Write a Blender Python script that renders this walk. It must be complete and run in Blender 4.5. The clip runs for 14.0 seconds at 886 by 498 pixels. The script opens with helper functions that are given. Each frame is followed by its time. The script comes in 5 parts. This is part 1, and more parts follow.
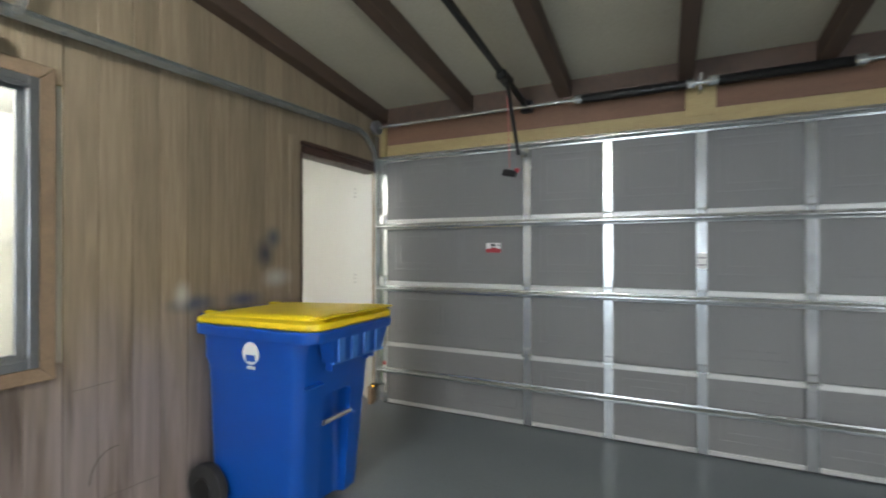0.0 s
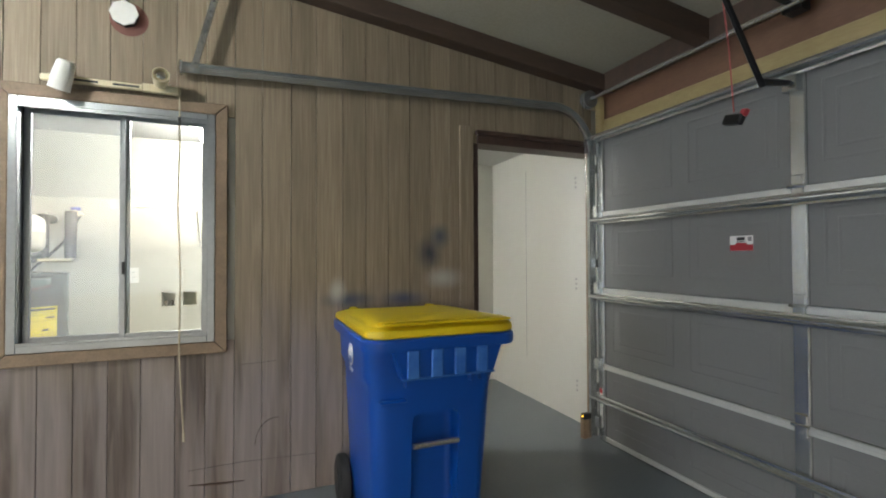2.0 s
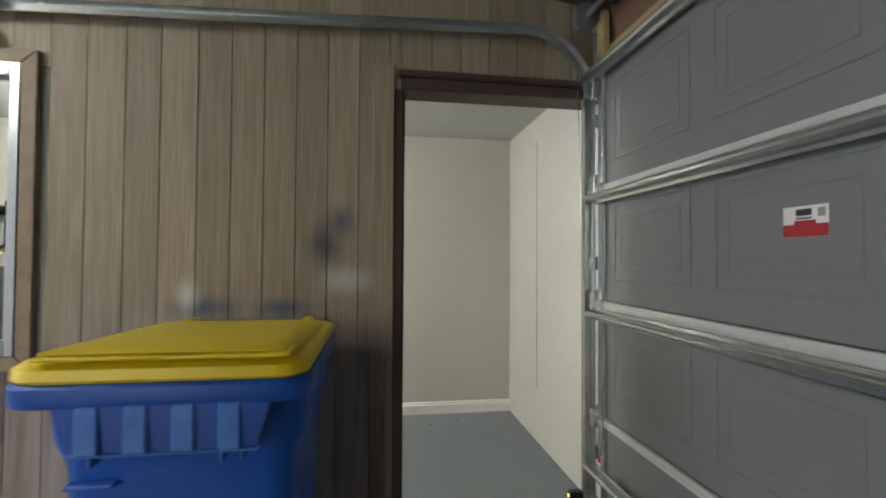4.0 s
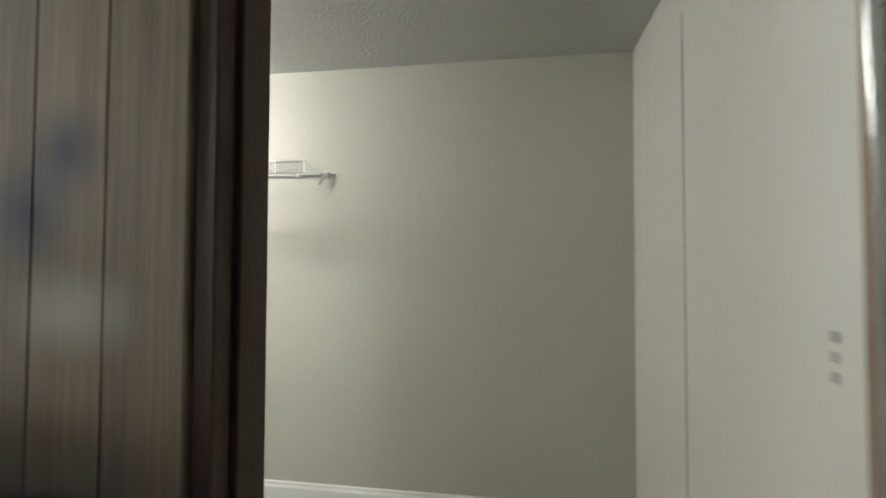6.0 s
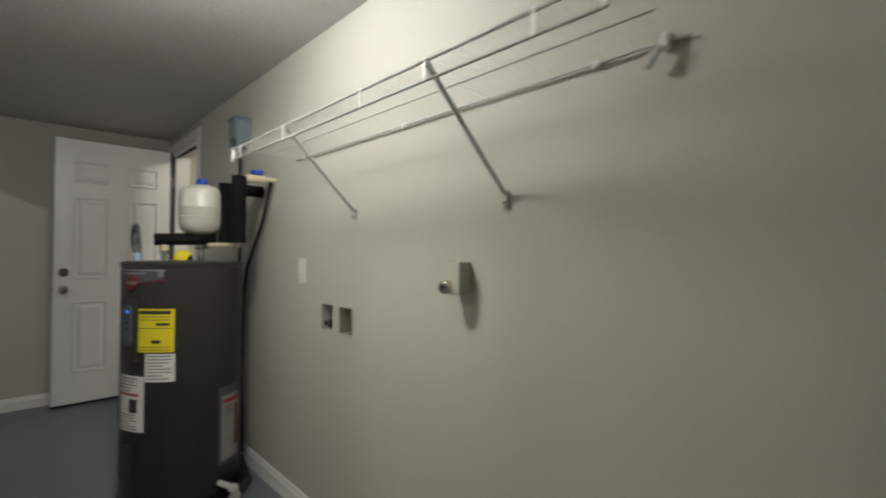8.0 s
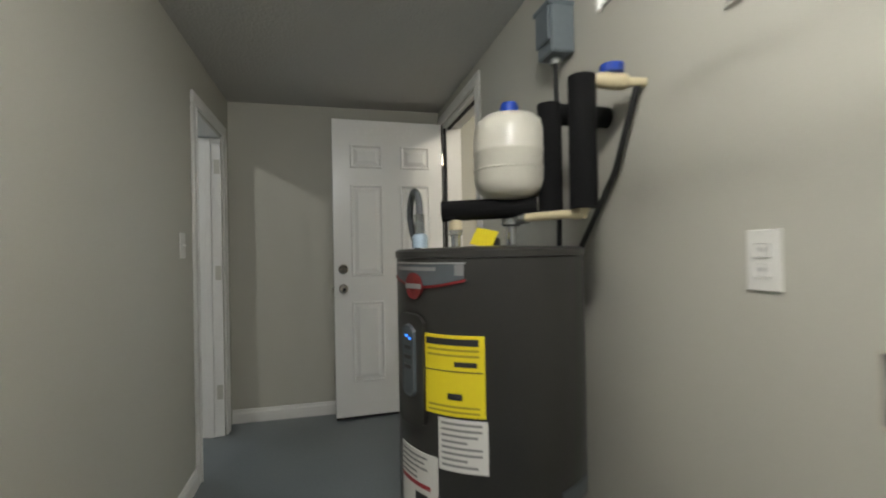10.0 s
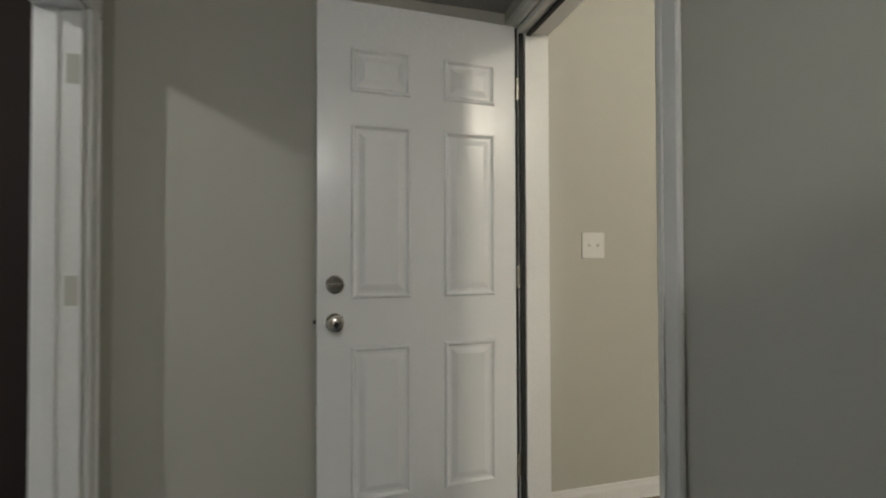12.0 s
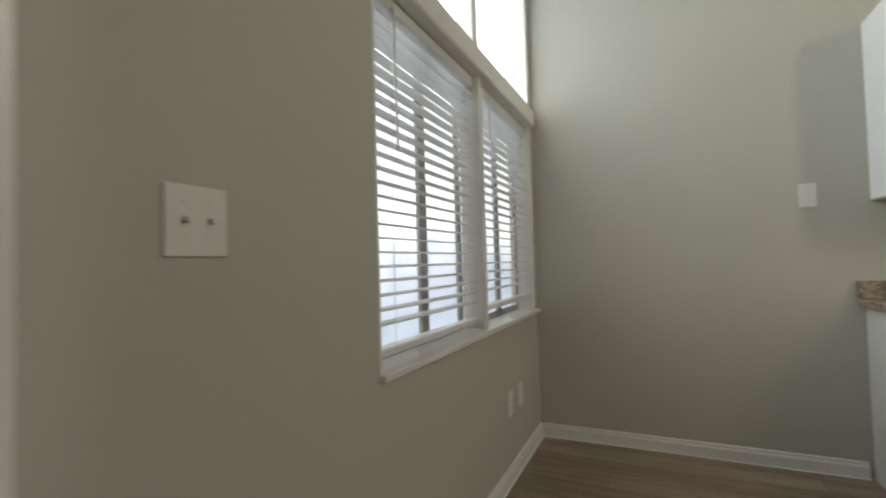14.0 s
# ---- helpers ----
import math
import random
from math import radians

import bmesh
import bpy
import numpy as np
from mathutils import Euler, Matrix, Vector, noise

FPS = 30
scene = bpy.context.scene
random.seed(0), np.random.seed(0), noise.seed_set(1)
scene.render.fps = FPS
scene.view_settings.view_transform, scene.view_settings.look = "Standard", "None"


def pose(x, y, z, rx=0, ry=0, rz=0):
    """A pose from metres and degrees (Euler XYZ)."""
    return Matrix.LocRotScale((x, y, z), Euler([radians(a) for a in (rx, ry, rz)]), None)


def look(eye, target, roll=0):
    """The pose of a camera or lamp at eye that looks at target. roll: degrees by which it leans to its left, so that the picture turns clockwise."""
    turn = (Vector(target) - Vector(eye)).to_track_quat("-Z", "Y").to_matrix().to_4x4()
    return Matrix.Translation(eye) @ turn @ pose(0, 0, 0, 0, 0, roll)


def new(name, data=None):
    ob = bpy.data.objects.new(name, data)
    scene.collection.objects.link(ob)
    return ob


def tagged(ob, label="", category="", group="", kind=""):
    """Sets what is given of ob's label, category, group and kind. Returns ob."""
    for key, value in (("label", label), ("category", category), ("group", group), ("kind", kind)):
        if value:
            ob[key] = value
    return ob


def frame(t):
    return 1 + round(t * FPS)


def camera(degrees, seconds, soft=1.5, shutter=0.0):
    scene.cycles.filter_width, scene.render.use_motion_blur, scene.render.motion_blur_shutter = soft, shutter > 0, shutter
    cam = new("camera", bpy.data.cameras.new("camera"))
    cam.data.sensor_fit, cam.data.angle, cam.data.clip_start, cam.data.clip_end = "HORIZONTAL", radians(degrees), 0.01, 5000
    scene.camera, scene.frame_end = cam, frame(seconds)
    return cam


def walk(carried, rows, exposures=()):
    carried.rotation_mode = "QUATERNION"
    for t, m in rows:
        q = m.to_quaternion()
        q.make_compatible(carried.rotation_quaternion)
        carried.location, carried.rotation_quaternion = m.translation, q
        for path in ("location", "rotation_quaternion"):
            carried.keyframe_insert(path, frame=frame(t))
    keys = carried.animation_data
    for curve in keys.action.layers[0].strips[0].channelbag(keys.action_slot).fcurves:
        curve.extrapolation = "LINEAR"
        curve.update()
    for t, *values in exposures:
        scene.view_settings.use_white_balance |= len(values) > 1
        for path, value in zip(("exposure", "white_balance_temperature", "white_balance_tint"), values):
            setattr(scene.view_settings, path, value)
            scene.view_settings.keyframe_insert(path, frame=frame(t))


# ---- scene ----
cam = camera(88.0, 14.0, soft=1.9, shutter=0.4)
PATH = [
    (0, (0.874, -2.224, 1.283), (2.678, -1.36, 1.293), -0.1),
    (0.5, (1.116, -2.351, 1.277), (2.623, -1.036, 1.281), -0.1),
    (1, (1.386, -2.488, 1.269), (2.595, -0.895, 1.287), -0.2),
    (1.5, (1.676, -2.573, 1.26), (2.616, -0.808, 1.289), -0.3),
    (2, (2.0, -2.575, 1.248), (2.756, -0.724, 1.282), -0.2),
    (2.5, (2.343, -2.549, 1.244), (2.973, -0.652, 1.286), -0.3),
    (3, (2.666, -2.458, 1.241), (3.19, -0.528, 1.279), -0.4),
    (3.5, (2.933, -2.266, 1.227), (3.33, -0.307, 1.263), -0.1),
    (6, (3.718, -0.608, 1.199), (3.41, 1.367, 1.259), 0.2),
    (6.5, (3.704, -0.224, 1.224), (3.101, 1.684, 1.244), -0.9),
    (7, (3.598, 0.134, 1.229), (2.788, 1.962, 1.248), -0.6),
    (7.5, (3.414, 0.419, 1.225), (2.303, 2.082, 1.239), -0.3),
    (8, (3.155, 0.615, 1.202), (1.689, 1.976, 1.223), 0.6),
    (8.5, (2.879, 0.786, 1.188), (1.163, 1.813, 1.186), -0.5),
    (8.7, (2.762, 0.814, 1.185), (0.984, 1.728, 1.191), -0.6),
    (10.8, (1.2, 0.783, 1.130), (-0.776, 1.096, 1.147), -0.7),
    (11, (1.045, 0.793, 1.130), (-0.935, 1.074, 1.154), -0.5),
    (11.5, (0.68, 0.802, 1.133), (-1.293, 1.129, 1.158), -0.2),
    (12, (0.308, 0.822, 1.130), (-1.622, 1.344, 1.161), -0.2),
    (12.5, (-0.028, 0.881, 1.119), (-1.872, 1.655, 1.152), -0.3),
    (13, (-0.337, 1.001, 1.095), (-1.917, 2.226, 1.131), -0.5),
    (13.5, (-0.606, 1.207, 1.091), (-1.854, 2.769, 1.154), -1.0),
    (14, (-0.835, 1.509, 1.095), (-1.681, 3.32, 1.157), -1.6),
]
EXPOSURES = [(0.0, 1.72), (0.5, 1.56), (1.0, 1.42), (2.0, 1.38), (3.0, 1.5), (3.7, 1.55), (5.5, 1.25), (6.0, 1.1), (6.5, 0.8), (7.0, 0.2), (7.5, 0.05), (8.0, -0.1), (8.7, -0.25), (11.0, 0.6), (12.0, 0.28), (12.5, 0.15), (13.0, -0.15), (13.5, -0.38), (14.0, -0.65)]
walk(cam, [(t, look(eye, aim, roll)) for t, eye, aim, roll in PATH], EXPOSURES)

# ---- world and large lights ----
world = bpy.data.worlds.new("overcast_sky")
scene.world = world
world.use_nodes = True
wn = world.node_tree.nodes
sky = wn.new("ShaderNodeTexSky")
sky.sky_type, sky.sun_disc = "NISHITA", False
sky.air_density, sky.dust_density = 1.4, 7.0
sky.sun_elevation, sky.sun_rotation = radians(42), radians(200)
world.node_tree.links.new(sky.outputs[0], wn["Background"].inputs[0])
wn["Background"].inputs[1].default_value = 0.15
sun = new("sun", bpy.data.lights.new("sun", "SUN"))
sun.data.energy, sun.data.angle, sun.data.color = 0.6, radians(12), (1, 0.95, 0.88)
sun.matrix_basis = look((-6, 9, 10), (0, 3, 0))


def area_lamp(name, eye, target, w, h, watts, colour):
    ob = new(name, bpy.data.lights.new(name, "AREA"))
    ob.data.shape, ob.data.size, ob.data.size_y = "RECTANGLE", w, h
    ob.data.energy, ob.data.color = watts, colour
    ob.matrix_basis = look(eye, target)
    return ob


# cool fill lamp in an added, unseen west opening
area_lamp("garage_west_fill", (-1.93, -1.75, 1.3), (4, -1.75, 1.2), 1.3, 1.6, 13, (0.72, 0.86, 1.0))
# bluish fill lamp, its wide south opening is added and never in view
area_lamp("garage_south_fill", (0.1, -5.33, 1.42), (0.1, 0, 1.42), 3.5, 1.4, 6.5, (0.55, 0.76, 1.0))
area_lamp("kitchen_window_daylight", (-1.74, 3.45, 2.52), (2, 3.45, 2.2), 3.4, 1.2, 80, (0.86, 0.94, 1.0))
# warm fill lamp added in an unseen east opening to brighten the kitchen
area_lamp("kitchen_east_fill", (3.24, 2.4, 1.75), (2.0, 4.3, 1.3), 1.0, 1.5, 26, (1.0, 0.95, 0.86))


def bulb_lamp(name, place, radius, watts, colour):
    ob = new(name, bpy.data.lights.new(name, "POINT"))
    ob.data.shadow_soft_size, ob.data.energy, ob.data.color = radius, watts, colour
    ob.location = place
    return ob


bulb_lamp("utility_lamp_light", (1.72, 0.89, 2.065), 0.07, 23, (0.985, 0.995, 0.985))
bulb_lamp("kitchen_pendant_light", (1.30, 2.62, 2.42), 0.08, 40, (1.0, 0.91, 0.755))
bulb_lamp("opener_lamp_light", (0.56, -1.30, 2.50), 0.05, 36, (0.965, 0.985, 0.95))


# ---- materials ----
def node_mat(name):
    m = bpy.data.materials.new(name)
    m.use_nodes = True
    return m, m.node_tree.nodes, m.node_tree.links


def mat(name, a, b=None, rough=0.5, metal=0.0, coarse=2.0, fine=40.0, bump=0.1, stretch=(1, 1, 1), dist=0.004, random_tint=0.0, spec=0.5, dirt=0.25):
    """Two-scale variation between colours a and b, with relief and uneven gloss."""
    m, n, l = node_mat(name)
    p = n["Principled BSDF"]
    b = b or tuple(c * 0.8 for c in a)
    geo = n.new("ShaderNodeNewGeometry")
    mp = n.new("ShaderNodeMapping")
    mp.inputs["Scale"].default_value = stretch
    l.new(geo.outputs["Position"], mp.inputs[0])
    n1, n2 = n.new("ShaderNodeTexNoise"), n.new("ShaderNodeTexNoise")
    for q, sc, det in ((n1, coarse, 4), (n2, fine, 5)):
        q.inputs["Scale"].default_value, q.inputs["Detail"].default_value = sc, det
        l.new(mp.outputs[0], q.inputs["Vector"])
    add = n.new("ShaderNodeMath")
    add.operation = "MULTIPLY_ADD"
    add.inputs[1].default_value = 0.45
    l.new(n2.outputs[0], add.inputs[0])
    half = n.new("ShaderNodeMath")
    half.operation = "MULTIPLY"
    half.inputs[1].default_value = 0.55
    l.new(n1.outputs[0], half.inputs[0])
    l.new(half.outputs[0], add.inputs[2])
    ramp = n.new("ShaderNodeValToRGB")
    ramp.color_ramp.elements[0].position, ramp.color_ramp.elements[1].position = 0.5 - dirt, 0.5 + dirt
    ramp.color_ramp.elements[0].color, ramp.color_ramp.elements[1].color = (*b, 1), (*a, 1)
    l.new(add.outputs[0], ramp.inputs[0])
    colour = ramp.outputs[0]
    if random_tint:
        info = n.new("ShaderNodeObjectInfo")
        hsv = n.new("ShaderNodeHueSaturation")
        rng = n.new("ShaderNodeMapRange")
        rng.inputs["To Min"].default_value, rng.inputs["To Max"].default_value = 1 - random_tint, 1 + random_tint
        l.new(info.outputs["Random"], rng.inputs[0])
        l.new(rng.outputs[0], hsv.inputs["Value"])
        l.new(colour, hsv.inputs["Color"])
        colour = hsv.outputs[0]
    l.new(colour, p.inputs["Base Color"])
    rr = n.new("ShaderNodeMapRange")
    rr.inputs["To Min"].default_value, rr.inputs["To Max"].default_value = max(0.02, rough * 0.8), min(1, rough * 1.2)
    l.new(add.outputs[0], rr.inputs[0])
    l.new(rr.outputs[0], p.inputs["Roughness"])
    p.inputs["Metallic"].default_value = metal
    p.inputs["Specular IOR Level"].default_value = spec
    if bump:
        bp = n.new("ShaderNodeBump")
        bp.inputs["Strength"].default_value, bp.inputs["Distance"].default_value = bump, dist
        l.new(n2.outputs[0], bp.inputs["Height"])
        l.new(bp.outputs[0], p.inputs["Normal"])
    return m


def panelling_mat():
    """Weathered brown plywood siding: grain along z, cool daylight painted into the pale foot, dark streaks, blue spray
    marks.
    """
    m, n, l = node_mat("weathered_panelling")
    p = n["Principled BSDF"]
    geo = n.new("ShaderNodeNewGeometry")
    info = n.new("ShaderNodeObjectInfo")
    off = n.new("ShaderNodeVectorMath")
    off.operation = "MULTIPLY_ADD"
    rv = n.new("ShaderNodeCombineXYZ")
    l.new(info.outputs["Random"], rv.inputs[0])
    l.new(info.outputs["Random"], rv.inputs[2])
    off.inputs[1].default_value = (3, 0, 5)
    l.new(rv.outputs[0], off.inputs[0])
    l.new(geo.outputs["Position"], off.inputs[2])

    def grain(scale, sc, det, distort=0.0):
        mp = n.new("ShaderNodeMapping")
        mp.inputs["Scale"].default_value = scale
        l.new(off.outputs[0], mp.inputs[0])
        t = n.new("ShaderNodeTexNoise")
        t.inputs["Scale"].default_value, t.inputs["Detail"].default_value, t.inputs["Distortion"].default_value = sc, det, distort
        l.new(mp.outputs[0], t.inputs["Vector"])
        return t.outputs[0]

    def ramp(src, p0, c0, p1, c1):
        r = n.new("ShaderNodeValToRGB")
        r.color_ramp.elements[0].position, r.color_ramp.elements[1].position = p0, p1
        r.color_ramp.elements[0].color, r.color_ramp.elements[1].color = (*c0, 1), (*c1, 1)
        l.new(src, r.inputs[0])
        return r.outputs[0]

    def mix(f, a, b, mode="MIX"):
        x = n.new("ShaderNodeMix")
        x.data_type, x.blend_type = "RGBA", mode
        if isinstance(f, float):
            x.inputs[0].default_value = f
        else:
            l.new(f, x.inputs[0])
        for s, v in ((6, a), (7, b)):
            if isinstance(v, tuple):
                x.inputs[s].default_value = (*v, 1)
            else:
                l.new(v, x.inputs[s])
        return x.outputs[2]

    def math_node(op, a, b=0.0):
        x = n.new("ShaderNodeMath")
        x.operation = op
        for i, v in ((0, a), (1, b)):
            if isinstance(v, float):
                x.inputs[i].default_value = v
            else:
                l.new(v, x.inputs[i])
        return x.outputs[0]

    g1, g2, g3 = grain((14, 14, 0.9), 2.2, 5, 0.6), grain((60, 60, 1.6), 2.0, 6), grain((5, 5, 2.2), 1.0, 4)
    base = mix(g1, (0.172, 0.130, 0.083), (0.365, 0.294, 0.202))
    base = mix(ramp(g2, 0.35, (0, 0, 0), 0.75, (1, 1, 1)), base, mix(0.5, base, (0.10, 0.067, 0.04)))
    tint = n.new("ShaderNodeMapRange")
    tint.inputs["To Min"].default_value, tint.inputs["To Max"].default_value = 0.86, 1.12
    l.new(info.outputs["Random"], tint.inputs[0])
    hsv = n.new("ShaderNodeHueSaturation")
    l.new(tint.outputs[0], hsv.inputs["Value"])
    l.new(base, hsv.inputs["Color"])
    sep = n.new("ShaderNodeSeparateXYZ")
    l.new(geo.outputs["Position"], sep.inputs[0])
    # water-marked foot of the wall, paled by painted-in cool daylight: ragged upper edge
    edge = math_node("ADD", sep.outputs[2], math_node("MULTIPLY", g3, -0.55))
    foot = n.new("ShaderNodeMapRange")
    foot.interpolation_type = "SMOOTHSTEP"
    foot.inputs["From Min"].default_value, foot.inputs["From Max"].default_value = 0.92, 0.25
    l.new(edge, foot.inputs[0])
    daylit_foot = mix(g1, (0.135, 0.114, 0.112), (0.30, 0.26, 0.258))
    stain = ramp(grain((7, 7, 0.5), 1.0, 3), 0.48, (0, 0, 0), 0.60, (1, 1, 1))
    streak = mix(stain, daylit_foot, ramp(g1, 0.35, (0.05, 0.038, 0.037), 0.68, (0.17, 0.135, 0.125)))
    col = mix(math_node("MULTIPLY", foot.outputs[0], 0.82), hsv.outputs[0], streak)
    # blue and pale spray marks above the bin
    for cx, cz, sx, sz, tone in ((2.965, 1.27, 0.085, 0.11, (0.010, 0.022, 0.045)), (3.03, 1.37, 0.07, 0.08, (0.04, 0.06, 0.09)), (2.48, 1.01, 0.16, 0.05, (0.04, 0.06, 0.10)),
                                 (2.80, 1.005, 0.14, 0.05, (0.04, 0.06, 0.11)), (2.42, 1.06, 0.05, 0.08, (0.45, 0.43, 0.38)), (3.05, 1.12, 0.12, 0.07, (0.42, 0.40, 0.36))):
        mp = n.new("ShaderNodeMapping")
        mp.vector_type = "TEXTURE"
        mp.inputs["Location"].default_value, mp.inputs["Scale"].default_value = (cx, 0, cz), (sx, 9, sz)
        l.new(geo.outputs["Position"], mp.inputs[0])
        ln = n.new("ShaderNodeVectorMath")
        ln.operation = "LENGTH"
        l.new(mp.outputs[0], ln.inputs[0])
        fall = n.new("ShaderNodeMapRange")
        fall.interpolation_type = "SMOOTHSTEP"
        fall.inputs["From Min"].default_value, fall.inputs["From Max"].default_value = 1.75, 0.35
        l.new(math_node("ADD", ln.outputs["Value"], math_node("MULTIPLY", g3, 0.9)), fall.inputs[0])
        col = mix(math_node("MULTIPLY", fall.outputs[0], 0.9), col, tone)
    l.new(col, p.inputs["Base Color"])
    p.inputs["Roughness"].default_value = 0.62
    bp = n.new("ShaderNodeBump")
    bp.inputs["Strength"].default_value, bp.inputs["Distance"].default_value = 0.25, 0.003
    l.new(g2, bp.inputs["Height"])
    l.new(bp.outputs[0], p.inputs["Normal"])
    return m


def glass_mat(name="clear_glass", clear=1.0):
    m, n, l = node_mat(name)
    p = n["Principled BSDF"]
    p.inputs["Transmission Weight"].default_value, p.inputs["Roughness"].default_value, p.inputs["IOR"].default_value = clear, 0.02, 1.45
    p.inputs["Base Color"].default_value = (0.97, 0.99, 0.98, 1)
    return m


def glow_mat(name, colour, strength):
    m, n, l = node_mat(name)
    p = n["Principled BSDF"]
    p.inputs["Base Color"].default_value = (*colour, 1)
    p.inputs["Emission Color"].default_value, p.inputs["Emission Strength"].default_value = (*colour, 1), strength
    return m


PANELLING = panelling_mat()
ROUGH_WOOD = mat("dark_stained_beam", (0.10, 0.062, 0.042), (0.045, 0.028, 0.02), 0.7, coarse=3, fine=30, bump=0.3, stretch=(0.8, 6, 6))
FRAME_WOOD = mat("dark_reddish_door_frame", (0.085, 0.045, 0.033), (0.035, 0.02, 0.015), 0.55, coarse=3, fine=40, bump=0.2, stretch=(6, 6, 0.8))
TRIM_WOOD = mat("brown_window_casing", (0.29, 0.205, 0.13), (0.155, 0.105, 0.066), 0.6, coarse=4, fine=36, bump=0.25, stretch=(3, 3, 3), random_tint=0.1)
HEADER_WOOD = mat("brown_plywood_header", (0.20, 0.105, 0.062), (0.115, 0.06, 0.036), 0.65, coarse=2, fine=26, bump=0.15, stretch=(5, 1, 5))
NEW_LUMBER = mat("yellow_pine_lumber", (0.42, 0.33, 0.15), (0.30, 0.22, 0.10), 0.6, coarse=3, fine=24, bump=0.15, stretch=(5, 1, 5))
CEIL_BOARD = mat("cream_ceiling_board", (0.47, 0.44, 0.35), (0.34, 0.315, 0.24), 0.85, coarse=1.3, fine=60, bump=0.12)
PAINTED_FLOOR = mat("grey_painted_concrete", (0.172, 0.196, 0.210), (0.125, 0.143, 0.156), 0.36, coarse=1.6, fine=55, bump=0.12, dist=0.002)
WALL_PAINT = mat("greige_wall_paint", (0.50, 0.487, 0.425), (0.465, 0.452, 0.392), 0.62, coarse=0.9, fine=160, bump=0.18, dist=0.0016)
PALE_PAINT = mat("off_white_wall_paint", (0.59, 0.58, 0.53), (0.55, 0.54, 0.49), 0.6, coarse=0.9, fine=160, bump=0.15, dist=0.0016)
CEIL_PAINT = mat("textured_white_ceiling", (0.56, 0.555, 0.535), (0.48, 0.475, 0.455), 0.9, coarse=1.2, fine=75, bump=0.8, dist=0.006)
WHITE_TRIM = mat("white_gloss_trim", (0.78, 0.77, 0.74), (0.70, 0.69, 0.66), 0.32, coarse=2, fine=60, bump=0.05)
WHITE_DOOR = mat("white_door_paint", (0.86, 0.86, 0.85), (0.82, 0.82, 0.81), 0.26, coarse=1.4, fine=90, bump=0.02, dist=0.001)
WHITE_PLASTIC = mat("white_plastic", (0.76, 0.75, 0.71), (0.70, 0.69, 0.65), 0.35, fine=90, bump=0.03)
CREAM_PLASTIC = mat("cream_plastic", (0.66, 0.58, 0.38), (0.56, 0.48, 0.30), 0.4, fine=70, bump=0.03)
GALV = mat("galvanised_steel", (0.60, 0.615, 0.60), (0.44, 0.455, 0.45), 0.25, metal=0.85, coarse=6, fine=70, bump=0.06, dirt=0.2)
ALU = mat("dull_aluminium", (0.34, 0.355, 0.365), (0.25, 0.26, 0.27), 0.36, metal=0.85, coarse=4, fine=60, bump=0.05)
CHROME = mat("satin_nickel", (0.62, 0.58, 0.52), (0.54, 0.50, 0.45), 0.2, metal=1.0, fine=50, bump=0.02)
DOOR_STEEL = mat("grey_door_skin", (0.178, 0.178, 0.172), (0.148, 0.148, 0.143), 0.55, coarse=1.4, fine=130, bump=0.25, dist=0.0015)
RAIL_STEEL = mat("pale_section_rail", (0.60, 0.60, 0.57), (0.50, 0.50, 0.475), 0.4, metal=0.35, fine=60, bump=0.05)
BLACK_METAL = mat("black_steel", (0.018, 0.018, 0.018), (0.010, 0.010, 0.010), 0.45, metal=0.4, fine=60, bump=0.05)
BLACK_FOAM = mat("black_foam_sleeve", (0.009, 0.009, 0.010), (0.005, 0.005, 0.005), 0.95, spec=0.15, fine=150, bump=0.3)
BLACK_RUBBER = mat("black_rubber", (0.022, 0.022, 0.022), (0.013, 0.013, 0.013), 0.7, fine=80, bump=0.1)
BIN_BLUE = mat("blue_bin_plastic", (0.002, 0.068, 0.36), (0.002, 0.052, 0.29), 0.36, coarse=3, fine=90, bump=0.08, dirt=0.3)
BIN_SCUFF = mat("scuffed_pale_blue_plastic", (0.05, 0.17, 0.46), (0.006, 0.085, 0.38), 0.45, coarse=10, fine=60, bump=0.08)
BIN_YELLOW = mat("yellow_bin_plastic", (0.72, 0.54, 0.010), (0.62, 0.45, 0.008), 0.38, coarse=3, fine=80, bump=0.06)
HEATER_GREY = mat("dark_grey_enamel", (0.033, 0.032, 0.030), (0.026, 0.025, 0.023), 0.36, coarse=2, fine=120, bump=0.0)
HEATER_PANEL = mat("slate_control_panel", (0.09, 0.105, 0.117), (0.07, 0.083, 0.092), 0.4, fine=100, bump=0.05)
SHELF_COAT = mat("grey_white_wire_coating", (0.50, 0.50, 0.48), (0.44, 0.44, 0.42), 0.4, bump=0.0)
SILVER = mat("silver_trim", (0.50, 0.50, 0.50), (0.42, 0.42, 0.42), 0.3, metal=0.6, fine=60, bump=0.02)
YELLOW_PAPER = mat("yellow_label_paper", (0.80, 0.66, 0.02), (0.74, 0.60, 0.02), 0.5, fine=60, bump=0.02)
POUCH_PAPER = mat("sheet_behind_plastic", (0.36, 0.33, 0.31), (0.28, 0.25, 0.24), 0.35, fine=30, bump=0.1)
WHITE_PAPER = mat("white_label_paper", (0.72, 0.71, 0.68), (0.66, 0.65, 0.62), 0.5, fine=60, bump=0.02)
YELLOW_INK = mat("thin_print_on_yellow", (0.40, 0.32, 0.02), (0.34, 0.27, 0.02), 0.5, bump=0)
INK = mat("black_ink", (0.03, 0.03, 0.03), (0.02, 0.02, 0.02), 0.5, bump=0)
HOLE_GREY = mat("filled_hole_grey", (0.42, 0.41, 0.38), (0.36, 0.35, 0.33), 0.6, bump=0)
BOX_BEIGE = mat("shaded_beige_plastic", (0.36, 0.33, 0.25), (0.31, 0.28, 0.21), 0.5, bump=0.03)
